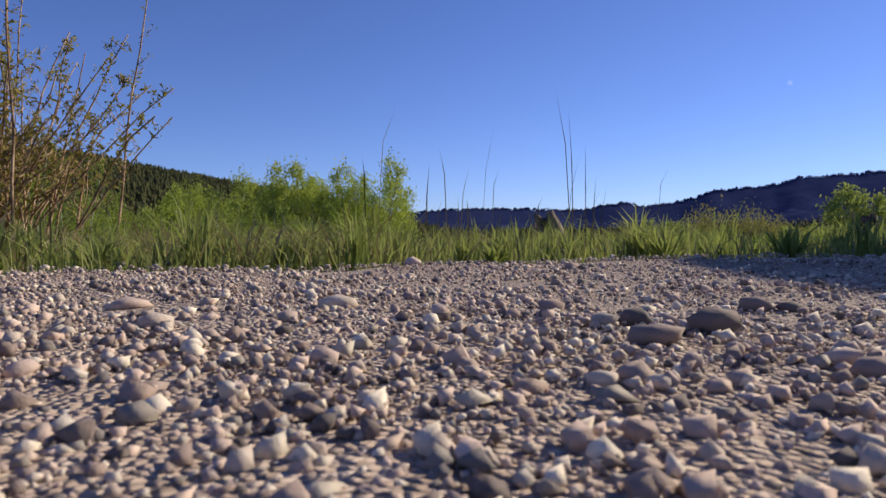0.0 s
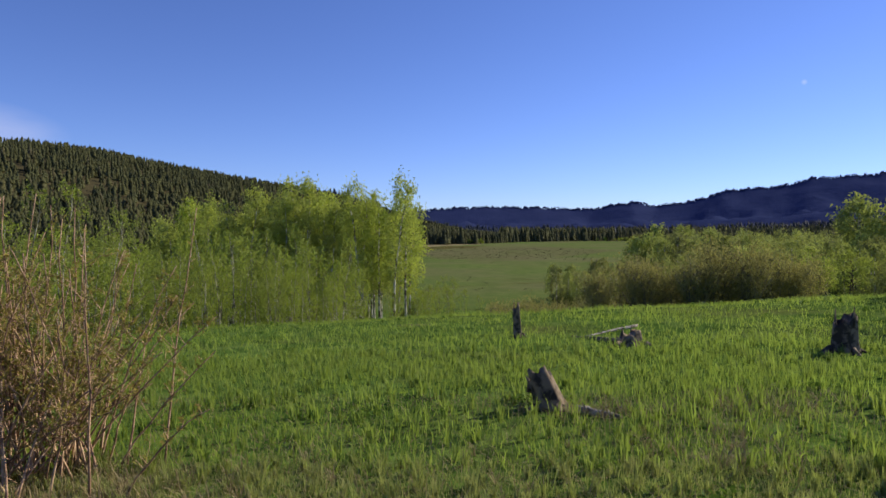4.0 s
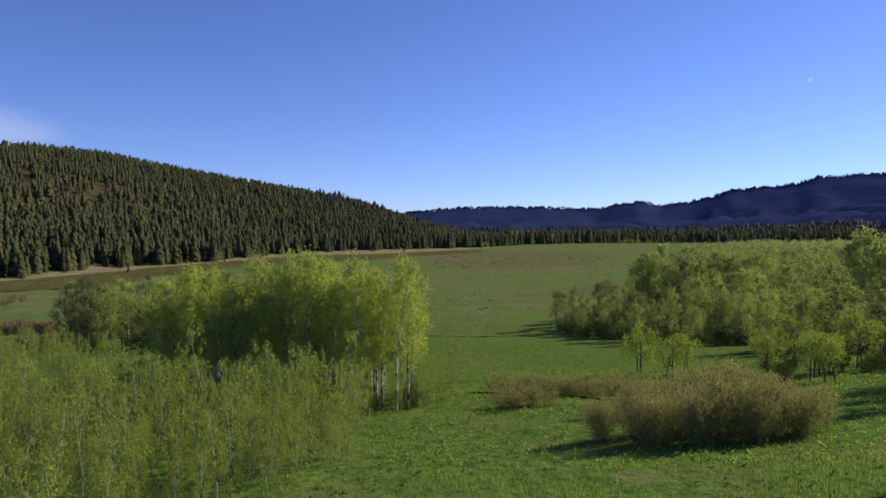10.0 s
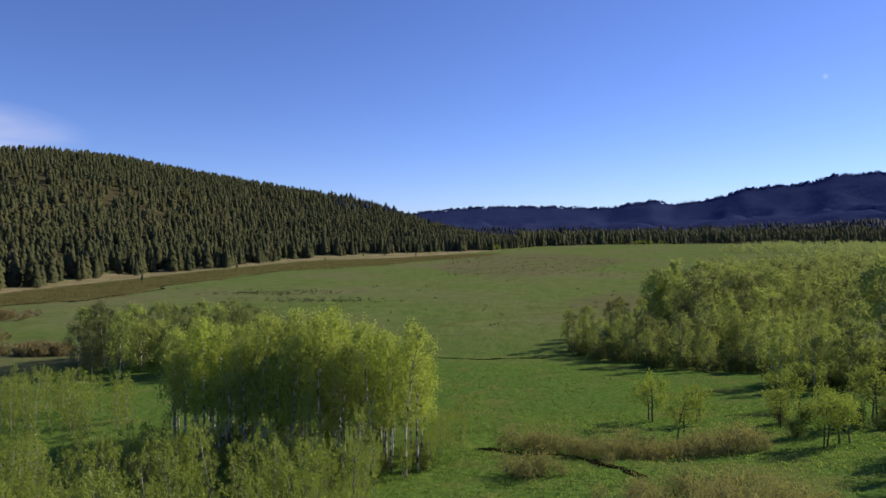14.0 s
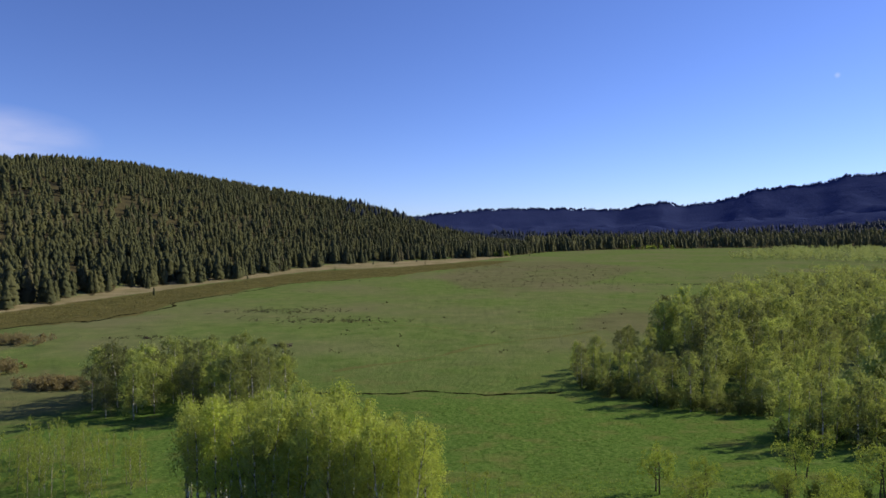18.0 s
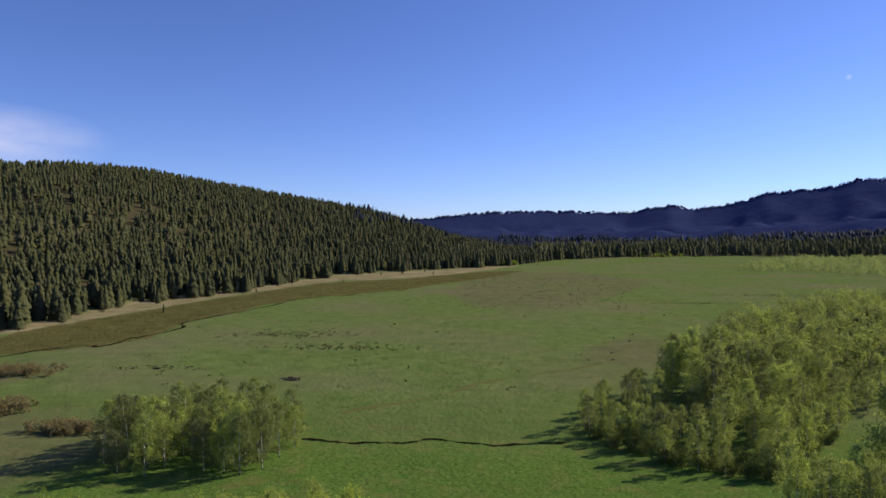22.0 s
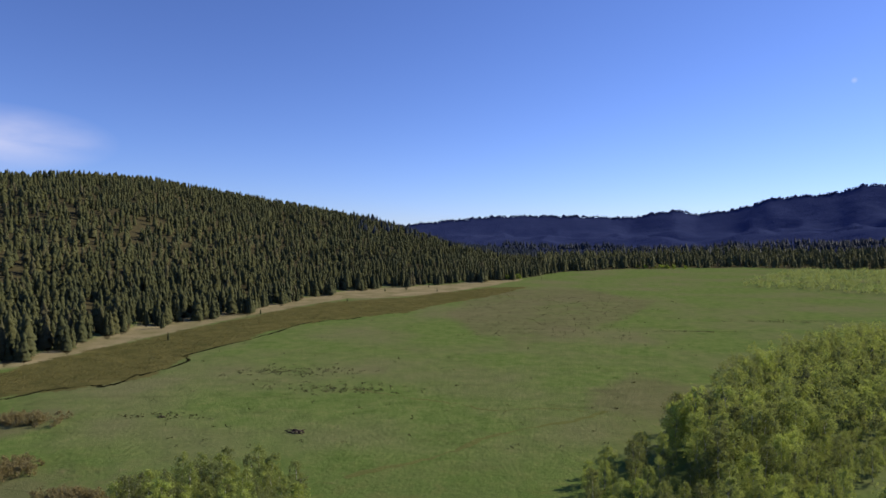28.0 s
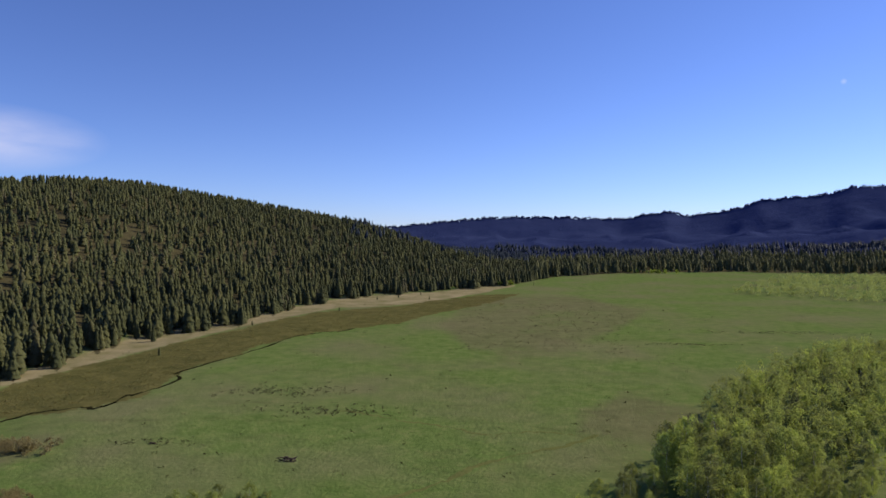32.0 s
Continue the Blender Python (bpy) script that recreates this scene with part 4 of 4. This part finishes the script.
clumps("straw_patches", "pale dry straw lying in flattened patches", np.vstack([np.array([[px, py]]) + rng.normal(0, 1, (k, 2)) * [w, w * 0.7]
       for px, py, w, k in ((1.6, 3.3, 0.3, 34), (-1.75, 2.6, 0.55, 120), (1.1, 4.45, 0.2, 22), (-1.0, 1.9, 0.3, 26), (2.6, 4.6, 0.35, 20), (0.2, 2.5, 0.5, 16), (-1.5, 1.75, 0.5, 90), (-0.5, 1.55, 0.35, 34), (-2.3, 2.2, 0.5, 80))]),
       12, (0.06, 0.15), 0.0022, M_DRY, 1.8)
grass("dry_litter", "flattened dry straw blades in the grass", 26000, (-4, 4, 1.1, 5), (0.03, 0.1), 0.002, M_DRY, 2.2)

# ---- stones on the road ----
def pebble(seed):
    bm = bmesh.new()
    bmesh.ops.create_icosphere(bm, subdivisions=1, radius=1.0)
    r = random.Random(seed)
    sx, sy, sz = r.uniform(0.8, 1.3), r.uniform(0.7, 1.0), r.uniform(0.55, 0.9)
    for v in bm.verts:
        v.co = Vector((v.co.x * sx, v.co.y * sy, v.co.z * sz)) * r.uniform(0.62, 1.2)
    v = np.array([v.co[:] for v in bm.verts])
    f = np.array([[q.index for q in p.verts] for p in bm.faces])
    bm.free()
    return v, f


PEBBLES = [pebble(i) for i in range(10)]
SHARDS = []
for i in range(30):
    bm = bmesh.new()
    if i % 3 == 0:
        bmesh.ops.create_cube(bm, size=1.4)
    else:
        bmesh.ops.create_cone(bm, cap_ends=False, segments=4 + i % 2, radius1=1.0, radius2=0.0, depth=1.0, matrix=Matrix.Translation((0, 0, 0.5)))
        low = bm.verts.new((0, 0, -0.9))
        rim = [e for e in bm.edges if e.is_boundary]
        for e in rim:
            bm.faces.new((e.verts[1], e.verts[0], low))
    r = random.Random(50 + i)
    spin = pose(0, 0, 0, r.uniform(0, 360), r.uniform(0, 360), r.uniform(0, 360))
    for q in bm.verts:
        q.co = spin @ (q.co * r.uniform(0.6, 1.3)) + Vector((r.uniform(-0.2, 0.2), r.uniform(-0.2, 0.2), 0))
        q.co.z *= 0.85
    bmesh.ops.recalc_face_normals(bm, faces=bm.faces)
    bmesh.ops.triangulate(bm, faces=bm.faces)
    bm.verts.index_update()
    SHARDS.append((np.array([q.co[:] for q in bm.verts]), np.array([[e.index for e in p.verts] for p in bm.faces])))
    bm.free()


def road_top(x, y):
    return land(x, y) + 0.012 + 0.003 * wave(x, y, 0.09, 1.0) + 0.008 * wave(x, y, 0.4, 4.0)


def gravel(n):
    s = Soup()
    y = 0.04 + 1.4 * rng.uniform(0, 1, n) ** 1.7
    x = rng.uniform(-1, 1, n) * (0.7 * (y + 0.5) + 0.12)
    size = np.clip(rng.lognormal(-6.42, 0.52, n), 0.0009, 0.006)
    ok = y < road_edge(x) + rng.normal(0, 0.03, n)
    z = road_top(x, y)
    turn = rng.uniform(0, 6.28, n)
    for i in np.nonzero(ok)[0]:
        v, f = SHARDS[i % 30]
        c, d = math.cos(turn[i]), math.sin(turn[i])
        s.add(np.stack([(v[:, 0] * c - v[:, 1] * d), v[:, 0] * d + v[:, 1] * c, v[:, 2] + 0.4], 1) * size[i] + [x[i], y[i], z[i]], f)
    return tagged(new("gravel", s.mesh("gravel", M_STONE)), "loose tan and grey gravel on the road", "gravel", kind="stuff")


gravel(50000)


# ---- weathered stumps and logs ----
def stump(x, y, height, radius, lean, turn, mat, label, jag=0.35, flare=0.35, name="tree_stump"):
    """A broken stump: ridged sides, splintered rim, hollow top, root flare."""
    r = random.Random(int(x * 100))
    thing = tagged(new(name), label, "stump")
    sides, rings = 22, 9
    ridge = [1 + 0.12 * math.sin(5 * a * 6.28 / sides + x) + r.uniform(-0.07, 0.07) for a in range(sides)]
    rim = [1 - jag * abs(math.sin(a * 3.14 / sides + 0.6)) * r.uniform(0.5, 1) - r.uniform(0, jag * 0.4) for a in range(sides)]
    v, f = [], []
    for i in range(rings):
        k = i / (rings - 1)
        for a in range(sides):
            h = k * rim[a]
            w = radius * ridge[a] * (1 - 0.25 * h + flare * max(0, 0.3 - h) / 0.3 * (1 + 0.4 * math.sin(a * 1.7)))
            ang = a * 6.2832 / sides
            v.append((math.cos(ang) * w + lean[0] * h * height, math.sin(ang) * w + lean[1] * h * height, h * height - 0.06))
    for a in range(sides):
        ang, h = a * 6.2832 / sides, rim[a] * 0.72
        w = radius * 0.55 * ridge[a]
        v.append((math.cos(ang) * w + lean[0] * h * height, math.sin(ang) * w + lean[1] * h * height, h * height - 0.06))
    v.append((lean[0] * 0.4 * height, lean[1] * 0.4 * height, 0.45 * height - 0.06))
    for i in range(rings):
        for a in range(sides):
            p, q = i * sides + a, i * sides + (a + 1) % sides
            f += [(p, q, q + sides), (p, q + sides, p + sides)]
    for a in range(sides):
        f.append((rings * sides + a, rings * sides + (a + 1) % sides, (rings + 1) * sides))
    part("body", tri_mesh("body", v, f, mat), thing)
    for i in range(5):
        s = Soup()
        ang = r.uniform(0, 6.28)
        p = np.array([math.cos(ang) * radius, math.sin(ang) * radius, 0.0])
        q = p * r.uniform(1.6, 2.6)
        s.tube([p + [0, 0, height * 0.12], (p + q) / 2 + [0, 0, 0.02], q - [0, 0, 0.03]], [radius * 0.22, radius * 0.16, radius * 0.04], 6)
        part("root", s.mesh("root", mat), thing)
    for i in range(3):
        s = Soup()
        a = r.randrange(sides)
        p = np.array(v[(rings - 1) * sides + a]) * [0.9, 0.9, 1]
        s.tube([p - [0, 0, height * 0.25], p + [r.uniform(-1, 1) * 0.1 * radius, 0, height * r.uniform(0.08, 0.22)]], [radius * 0.16, radius * 0.03], 5)
        part("splinter", s.mesh("splinter", mat), thing)
    place(thing, x, y, turn)
    return thing


def fallen_log(a, b, r0, r1, lift, mat, label):
    r = random.Random(int(a[0] * 50))
    thing = tagged(new("fallen_log"), label, "log")
    pts, k = [], np.linspace(0, 1, 9)
    for t in k:
        x, y = a[0] + (b[0] - a[0]) * t, a[1] + (b[1] - a[1]) * t
        pts.append((x + r.uniform(-0.02, 0.02), y + r.uniform(-0.02, 0.02), float(land(x, y)) + lift[0] + (lift[1] - lift[0]) * t))
    s = Soup()
    s.tube(pts, (r0 + (r1 - r0) * k) * np.array([r.uniform(0.85, 1.15) for _ in k]), 10)
    part("trunk", s.mesh("trunk", mat), thing)
    for i in range(3):
        j = 2 + 2 * i
        s = Soup()
        p = np.array(pts[j])
        d = np.array([r.uniform(-1, 1), r.uniform(-1, 1), r.uniform(0.2, 1)]) * r0 * 2.2
        s.tube([p, p + d], [r1 * 0.35, r1 * 0.12], 5)
        part("branch_stub", s.mesh("branch_stub", mat), thing)
    return thing


stump(0.86, 4.6, 0.44, 0.12, (-0.42, 0.1), 10, M_CHAR, "grey and charred broken stump leaning in the grass")
stump(4.85, 7.6, 0.6, 0.15, (-0.05, 0), 80, M_CHAR, "dark charred upright stump with a splintered rim", 0.28, 0.2)
stump(1.2, 10.95, 0.76, 0.075, (-0.08, 0), 30, M_CHAR, "thin charred standing snag with a pointed top", 0.3, 0.1, "snag_post")
stump(2.68, 9.25, 0.36, 0.19, (0.1, 0.1), 60, M_CHAR, "low charred stump at the end of a log", 0.6)
fallen_log((2.15, 11.0), (2.6, 9.6), 0.03, 0.05, (0.0, 0.03), M_CHAR, "half-charred fallen log lying in the grass")
fallen_log((2.4, 11.2), (3.6, 12.1), 0.02, 0.035, (0.0, 0.02), M_GREYWOOD, "bleached grey fallen log lying in the grass")
fallen_log((1.0, 4.5), (1.28, 4.25), 0.035, 0.02, (0.02, 0.01), M_GREYWOOD, "splintered pale wood beside the leaning stump")
fallen_log((-7.6, 20.3), (-7.0, 21.0), 0.02, 0.015, (0.02, 0.03), M_GREYWOOD, "bleached branch lying below the young aspens")
fallen_log((-6.9, 21.8), (-6.0, 22.2), 0.025, 0.015, (0.02, 0.02), M_GREYWOOD, "bleached branch lying below the young aspens")


def brush_pile(x, y, span, count, label):
    thing = tagged(new("brush_pile"), label, "brush pile")
    r = random.Random(7)
    for i in range(count):
        a, l = r.uniform(0, 6.28), r.uniform(0.3, 0.6) * span
        p = np.array([r.gauss(0, span * 0.25), r.gauss(0, span * 0.18), r.uniform(0, 0.5)])
        d = np.array([math.cos(a) * l, math.sin(a) * l * 0.6, r.uniform(-0.1, 0.5)]) / 2
        s = Soup()
        s.tube([p - d, p, p + d], [0.16, 0.13, 0.06], 5)
        part("branch", s.mesh("branch", M_DARKBARK), thing)
    return place(thing, x, y)


brush_pile(-50, 165, 5.5, 22, "dark heap of old branches on the meadow")
brush_pile(-91, 175, 3.0, 8, "dark scrap of old branches on the meadow")


# ---- the willow beside the road ----
def willow(x, y, spread, height, count, label):
    """Many thin stems that fan out from one foot, with buds and new leaves near the tips."""
    thing = tagged(new("willow_bush"), label, "bush")
    r = np.random.default_rng(12)
    buds = Soup()
    for i in range(count):
        s = Soup()
        a, out = r.uniform(0, 6.28), min(0.85, abs(r.normal(0.45, 0.28))) * spread
        foot = np.array([r.normal(-0.12 * spread, 0.24 * spread), r.normal(0, 0.18 * spread), -0.03])
        h = height * (r.uniform(0.4, 1.0) if i % 9 else 1.25) * (1.1 - 0.35 * out / spread)
        out = out * (1 if i % 9 else 0.35) * (0.78 if math.cos(a) > 0.3 else 1)
        k = np.linspace(0, 1, 8)
        pts = foot + np.stack([np.cos(a) * out * k ** 1.2, np.sin(a) * out * 0.8 * k ** 1.2, h * (k - 0.12 * k * k * out / spread)], 1)
        pts += r.normal(0, 0.012, (8, 3)) * k[:, None]
        s.tube(pts, 0.0056 * (1 - 0.75 * k) + 0.0014, 5)
        for j in range(9):
            t = r.uniform(0.35, 0.97)
            p = np.array([np.interp(t, k, pts[:, c]) for c in range(3)])
            l = r.uniform(0.1, 0.3) * (1.2 - t)
            d = np.array([r.normal(0, 0.6), r.normal(0, 0.6), r.uniform(0.5, 1.2)]) * l
            s.tube([p, p + d * 0.5 + r.normal(0, 0.01, 3), p + d], [0.0022, 0.0016, 0.0008], 3)
            n = 3 + int(9 * t)
            buds.leaves(p + d * r.uniform(0.3, 1.05, (n, 1)) + r.normal(0, 0.01, (n, 3)), 0.009, r, 1.6)
        n = 16
        t = r.uniform(0.55, 1.0, n)
        buds.leaves(np.stack([np.interp(t, k, pts[:, c]) for c in range(3)], 1) + r.normal(0, 0.01, (n, 3)), 0.010, r, 1.6)
        part("stem", s.mesh("stem", M_TWIG, True), thing)
    part("leaves", buds.mesh("leaves", M_WILLOW), thing, "small yellow-green new leaves")
    return place(thing, x, y)


willow(-2.2, 3.0, 1.15, 1.4, 150, "reddish-brown willow bush with thin stems and new leaves beside the road")
willow(-3.0, 3.6, 0.9, 1.3, 70, "reddish-brown willow bush with thin stems and new leaves beside the road")


# ---- weeds, brush and trodden lines ----
def weed(r, size):
    thing = tagged(new("leafy_weed"), "dark green broad-leaved weed growing in the meadow grass", "weed", "meadow weeds")
    s = Soup()
    n = 130
    p = np.stack([r.normal(0, 0.35, n), r.normal(0, 0.35, n), r.uniform(0.1, 1, n)], 1) * size
    s.leaves(p, size * 0.1, r, 1.3)
    part("leaves", s.mesh("leaves", M_WEED), thing)
    s = Soup()
    s.tube([(0, 0, -0.02), (0, 0, size * 0.8)], [size * 0.05, size * 0.02], 4)
    part("stalk", s.mesh("stalk", M_WEED), thing)
    return thing


WEEDS = [weed(rng, 0.14), weed(rng, 0.11)]
copies(WEEDS, [(-0.62, 4.25), (0.6, 4.75), (0.5, 4.9), (3.4, 9.1), (3.9, 9.4), (0.9, 3.1), (1.25, 2.5), (1.4, 2.6), (4.4, 7.0), (2.0, 6.0), (3.2, 5.2), (-1.2, 7.5),
               (6.5, 13), (7.5, 12.5), (8.6, 13.2), (5.0, 10.4), (5.8, 10.2), (-3.4, 12), (-4.2, 14), (9.5, 15), (7.0, 16.5), (3.0, 17)], rng, (0.7, 1.3), "meadow weeds")
place(WEEDS[0], 6.9, 11.4)
place(WEEDS[1], -2.4, 9.3)


def strewn(name, label, spots, size, per, mat, category):
    """Low clumps of leaves and twigs, too many to count."""
    s = Soup()
    x, y = np.array(spots).T
    z = land(x, y)
    n = len(x) * per
    p = np.repeat(np.stack([x, y, z], 1), per, 0) + rng.normal(0, 1, (n, 3)) * [size, size, 0] + np.stack([np.zeros(n), np.zeros(n), rng.uniform(0.1, 1.2, n) * size], 1)
    s.leaves(p, size * 0.42, rng, 1.2)
    return tagged(new(name, s.mesh(name, mat)), label, category, kind="stuff")


def polar(count, bearings, near, far, table):
    b = rng.uniform(*bearings, count)
    lo, hi = np.interp(b, table, near), np.interp(b, table, far)
    r = lo + (hi - lo) * rng.uniform(0, 1, count)
    return np.stack([r * np.sin(np.radians(b)), r * np.cos(np.radians(b))], 1)


crowns("marsh_brush", "low brown marsh willow along the foot of the hill",
       polar(2400, (-40, 2), [248, 256, 256, 266, 303, 382, 400, 434, 540], [295, 300, 318, 352, 385, 455, 480, 515, 620],
             [-45, -37.6, -33.3, -28.2, -24.8, -16.2, -14.3, -7.5, -0.6]), M_MARSH, (0.25, 0.6), 14, 0.16, 3.0, "brush")
crowns("bank_brush", "brown willow mounds at the edge of the meadow",
       np.vstack([np.array([[-125, 168]]) + rng.normal(0, 1, (60, 2)) * [4.5, 2.6], np.array([[-105, 132]]) + rng.normal(0, 1, (90, 2)) * [4.5, 3],
                  np.array([[-79, 118]]) + rng.normal(0, 1, (60, 2)) * [3.2, 1.4]]), M_MOUND, (1.4, 2.6), 260, 0.13, 0.5, "brush")
strewn("meadow_tufts", "scattered dark rush tufts on the valley meadow",
       np.vstack([np.array([[-72, 238]]) + rng.normal(0, 1, (150, 2)) * [13, 4], np.array([[-48, 212]]) + rng.normal(0, 1, (130, 2)) * [12, 4],
                  np.array([[175, 400]]) + rng.normal(0, 1, (120, 2)) * [24, 4], np.array([[112, 353]]) + rng.normal(0, 1, (50, 2)) * [10, 2],
                  np.array([[-92, 176]]) + rng.normal(0, 1, (40, 2)) * [9, 2], polar(260, (-30, 26), [150, 150], [560, 560], [-40, 30]),
                  polar(420, (-2, 12), [330, 330], [560, 560], [-40, 30])]), 0.45, 7, M_RUSH, "rushes")


def ribbon(name, label, points, width, depth, mat, category, steps=26, wiggle=0.5):
    """A narrow line across the meadow, laid just above the ground."""
    pts = np.array(points, float)
    k = np.linspace(0, len(pts) - 1, (len(pts) - 1) * steps + 1)
    x, y = np.interp(k, np.arange(len(pts)), pts[:, 0]), np.interp(k, np.arange(len(pts)), pts[:, 1])
    x = x + wiggle * np.sin(k * 2.9)
    y = y + wiggle * np.sin(k * 3.7 + 1) + 0.4 * wiggle * np.sin(k * 9.1) + 0.35 * wiggle * np.sin(k * 21.7) + 0.3 * wiggle * np.sin(k * 37.1 + 2)
    d = np.stack([np.gradient(x), np.gradient(y)], 1)
    d /= np.linalg.norm(d, axis=1)[:, None] + 1e-9
    side = np.stack([-d[:, 1], d[:, 0]], 1) * (width * (0.75 + 0.35 * np.sin(k * 5.3) + 0.2 * np.sin(k * 11)))[:, None]
    rows = []
    for off, up in ((-1, 0.03), (-0.5, depth), (0.5, depth), (1, 0.03)):
        px, py = x + side[:, 0] * off, y + side[:, 1] * off
        rows.append(np.stack([px, py, land(px, py) + up], 1))
    v = np.stack(rows, 1).reshape(-1, 3)
    i, j = np.meshgrid(np.arange(len(k) - 1), np.arange(3), indexing="ij")
    p = i * 4 + j
    me = tri_mesh(name, v, np.stack([p, p + 1, p + 5, p + 4], -1).reshape(-1, 4), mat, True)
    return tagged(new(name, me), label, category, kind="structure")


def soil(name, a, b):
    k = Nodes(name)
    return k.done(k.surface(k.ramp(k.noise(1.5, 6), [(0.3, a), (0.7, b)]), 1.0, k.bump(k.noise(8, 5), 0.6, 0.05), 0.0))


# wet soil, painted near black for the shade of cuts that aren't sunk
M_WET, M_TRAIL = soil("wet_shaded_cut", (0.005, 0.005, 0.003), (0.022, 0.022, 0.01)), soil("trodden_grass", (0.09, 0.11, 0.03), (0.14, 0.14, 0.05))
ribbon("creek", "narrow dark creek cut winding through the meadow", [(-33, 115), (-24, 114), (-17.7, 113.6), (-13, 115.6), (-8, 118), (-3, 114.6), (2, 113.8), (10, 115.4), (16, 118)],
       0.7, 0.06, M_WET, "creek")
ribbon("side_creek", "short dark creek cut at the edge of the meadow", [(-76, 128), (-71, 125), (-68, 123), (-64, 121)], 0.5, 0.06, M_WET, "creek")
ribbon("gully", "dark little gully between the bushes", [(1, 46), (4, 44), (7, 43), (9, 38.5), (10, 36)], 0.35, 0.05, M_WET, "gully", wiggle=0.3)
# dark strip that draws the edge of the marsh
ribbon("ditch", "narrow dark line between the marsh and the green meadow",
       [(q * math.sin(radians(p)), q * math.cos(radians(p))) for p, q in ((-42, 250), (-37.6, 250), (-33.3, 250), (-30.5, 254), (-28.2, 262), (-26.2, 282), (-24.8, 299), (-20.5, 338), (-16.2, 379), (-14.3, 397), (-11, 408))],
       0.9, 0.08, M_WET, "ditch", 10, 3.0)
ribbon("trail", "faint trodden trail across the meadow", [(-47, 212), (-27, 204), (-10, 196), (1.5, 189), (25, 193), (32, 188)], 0.6, 0.05, M_TRAIL, "trail", wiggle=1.0)
ribbon("meadow_track", "faint darker track across the meadow", [(-30, 133), (-9, 153), (6, 168), (33, 191)], 1.0, 0.05, M_TRAIL, "trail", wiggle=1.0)


# ---- unseen van beside the road, added to cast the shadow on the gravel ----
def paint(name, color, rough):
    k = Nodes(name)
    return k.done(k.surface(k.mix(k.math("MULTIPLY", k.noise(3, 5), 0.25), color, (0.16, 0.14, 0.12)), rough, spec=0.5))


def box(bm, lo, hi, bevel=0.05):
    r = bmesh.ops.create_cube(bm, size=1.0)
    for v in r["verts"]:
        v.co = Vector([(lo[c] + hi[c]) / 2 + v.co[c] * (hi[c] - lo[c]) for c in range(3)])
    bmesh.ops.bevel(bm, geom=list({e for v in r["verts"] for e in v.link_edges}), offset=bevel, segments=2, affect="EDGES")


def van(x, y, turn):
    thing = tagged(new("parked_van"), "dark unseen van parked by the meadow, added to cast a shadow", "van")
    coat, rubber, glass = paint("van_paint", (0.05, 0.06, 0.07), 0.35), paint("tyre_rubber", (0.02, 0.02, 0.02), 0.9), paint("dark_window", (0.02, 0.025, 0.03), 0.1)

    def add(name, lo, hi, mat, bevel=0.05):
        bm = bmesh.new()
        box(bm, lo, hi, bevel)
        me = bpy.data.meshes.new(name)
        bm.to_mesh(me)
        bm.free()
        me.materials.append(mat)
        return part(name, me, thing)

    add("body", (-0.9, -2.6, 0.45), (0.9, 2.4, 1.05), coat, 0.12)
    add("cab", (-0.88, -2.5, 1.04), (0.88, 1.5, 2.2), coat, 0.3)
    for sx in (-0.9, 0.88):
        add("window", (sx, -1.5, 1.25), (sx + 0.02, 1.0, 1.7), glass, 0.005)
    for sx in (-0.82, 0.82):
        for sy in (-1.7, 1.6):
            bm = bmesh.new()
            bmesh.ops.create_cone(bm, cap_ends=True, segments=28, radius1=0.38, radius2=0.38, depth=0.24,
                                  matrix=Matrix.Translation((sx, sy, 0.38)) @ Matrix.Rotation(radians(90), 4, "Y"))
            me = bpy.data.meshes.new("wheel")
            bm.to_mesh(me)
            bm.free()
            me.materials.append(rubber)
            part("wheel", me, thing)
    return place(thing, x, y, turn)


# placed out of view so that its shadow's edge falls across the gravel
van(4.4, 1.02, 180)

# ---- single stones that lie on the gravel ----
SHAPES = []
for i, (v, f) in enumerate(PEBBLES):
    SHAPES.append(tri_mesh("stone", v, f, M_STONE))


def stone(x, y, r, i, flat=1.0):
    ob = new("stone", SHAPES[i % 10])
    ob.parent = road
    ob.matrix_basis = pose(x, y, float(road_top(np.float64(x), np.float64(y))) + 0.3 * r * flat, rng.uniform(-15, 15), rng.uniform(-15, 15), rng.uniform(0, 360)) @ Matrix.Diagonal((r, r, r * flat, 1))


for i, (x, y, r) in enumerate([(-0.077, 0.48, 0.013), (0.081, 0.49, 0.012), (-0.236, 0.49, 0.016), (0.14, 0.34, 0.018), (0.24, 0.5, 0.018), (-0.05, 1.1, 0.016),
                               (-0.167, 0.38, 0.012), (0.087, 0.36, 0.012), (0.098, 0.30, 0.016), (-0.1, 0.42, 0.01), (0.2, 1.02, 0.014), (0.11, 0.37, 0.013),
                               (0.26, 0.49, 0.011), (0.16, 0.26, 0.009), (0.16, 0.24, 0.012), (-0.05, 0.27, 0.008)]):
    stone(x, y, r, i, 0.8)
for i in range(240):
    y = rng.uniform(0.2, 1.25)
    stone(rng.uniform(-1, 1) * (0.66 * (y + 0.3)), y, 0.003 + 0.006 * rng.uniform() ** 4, i)
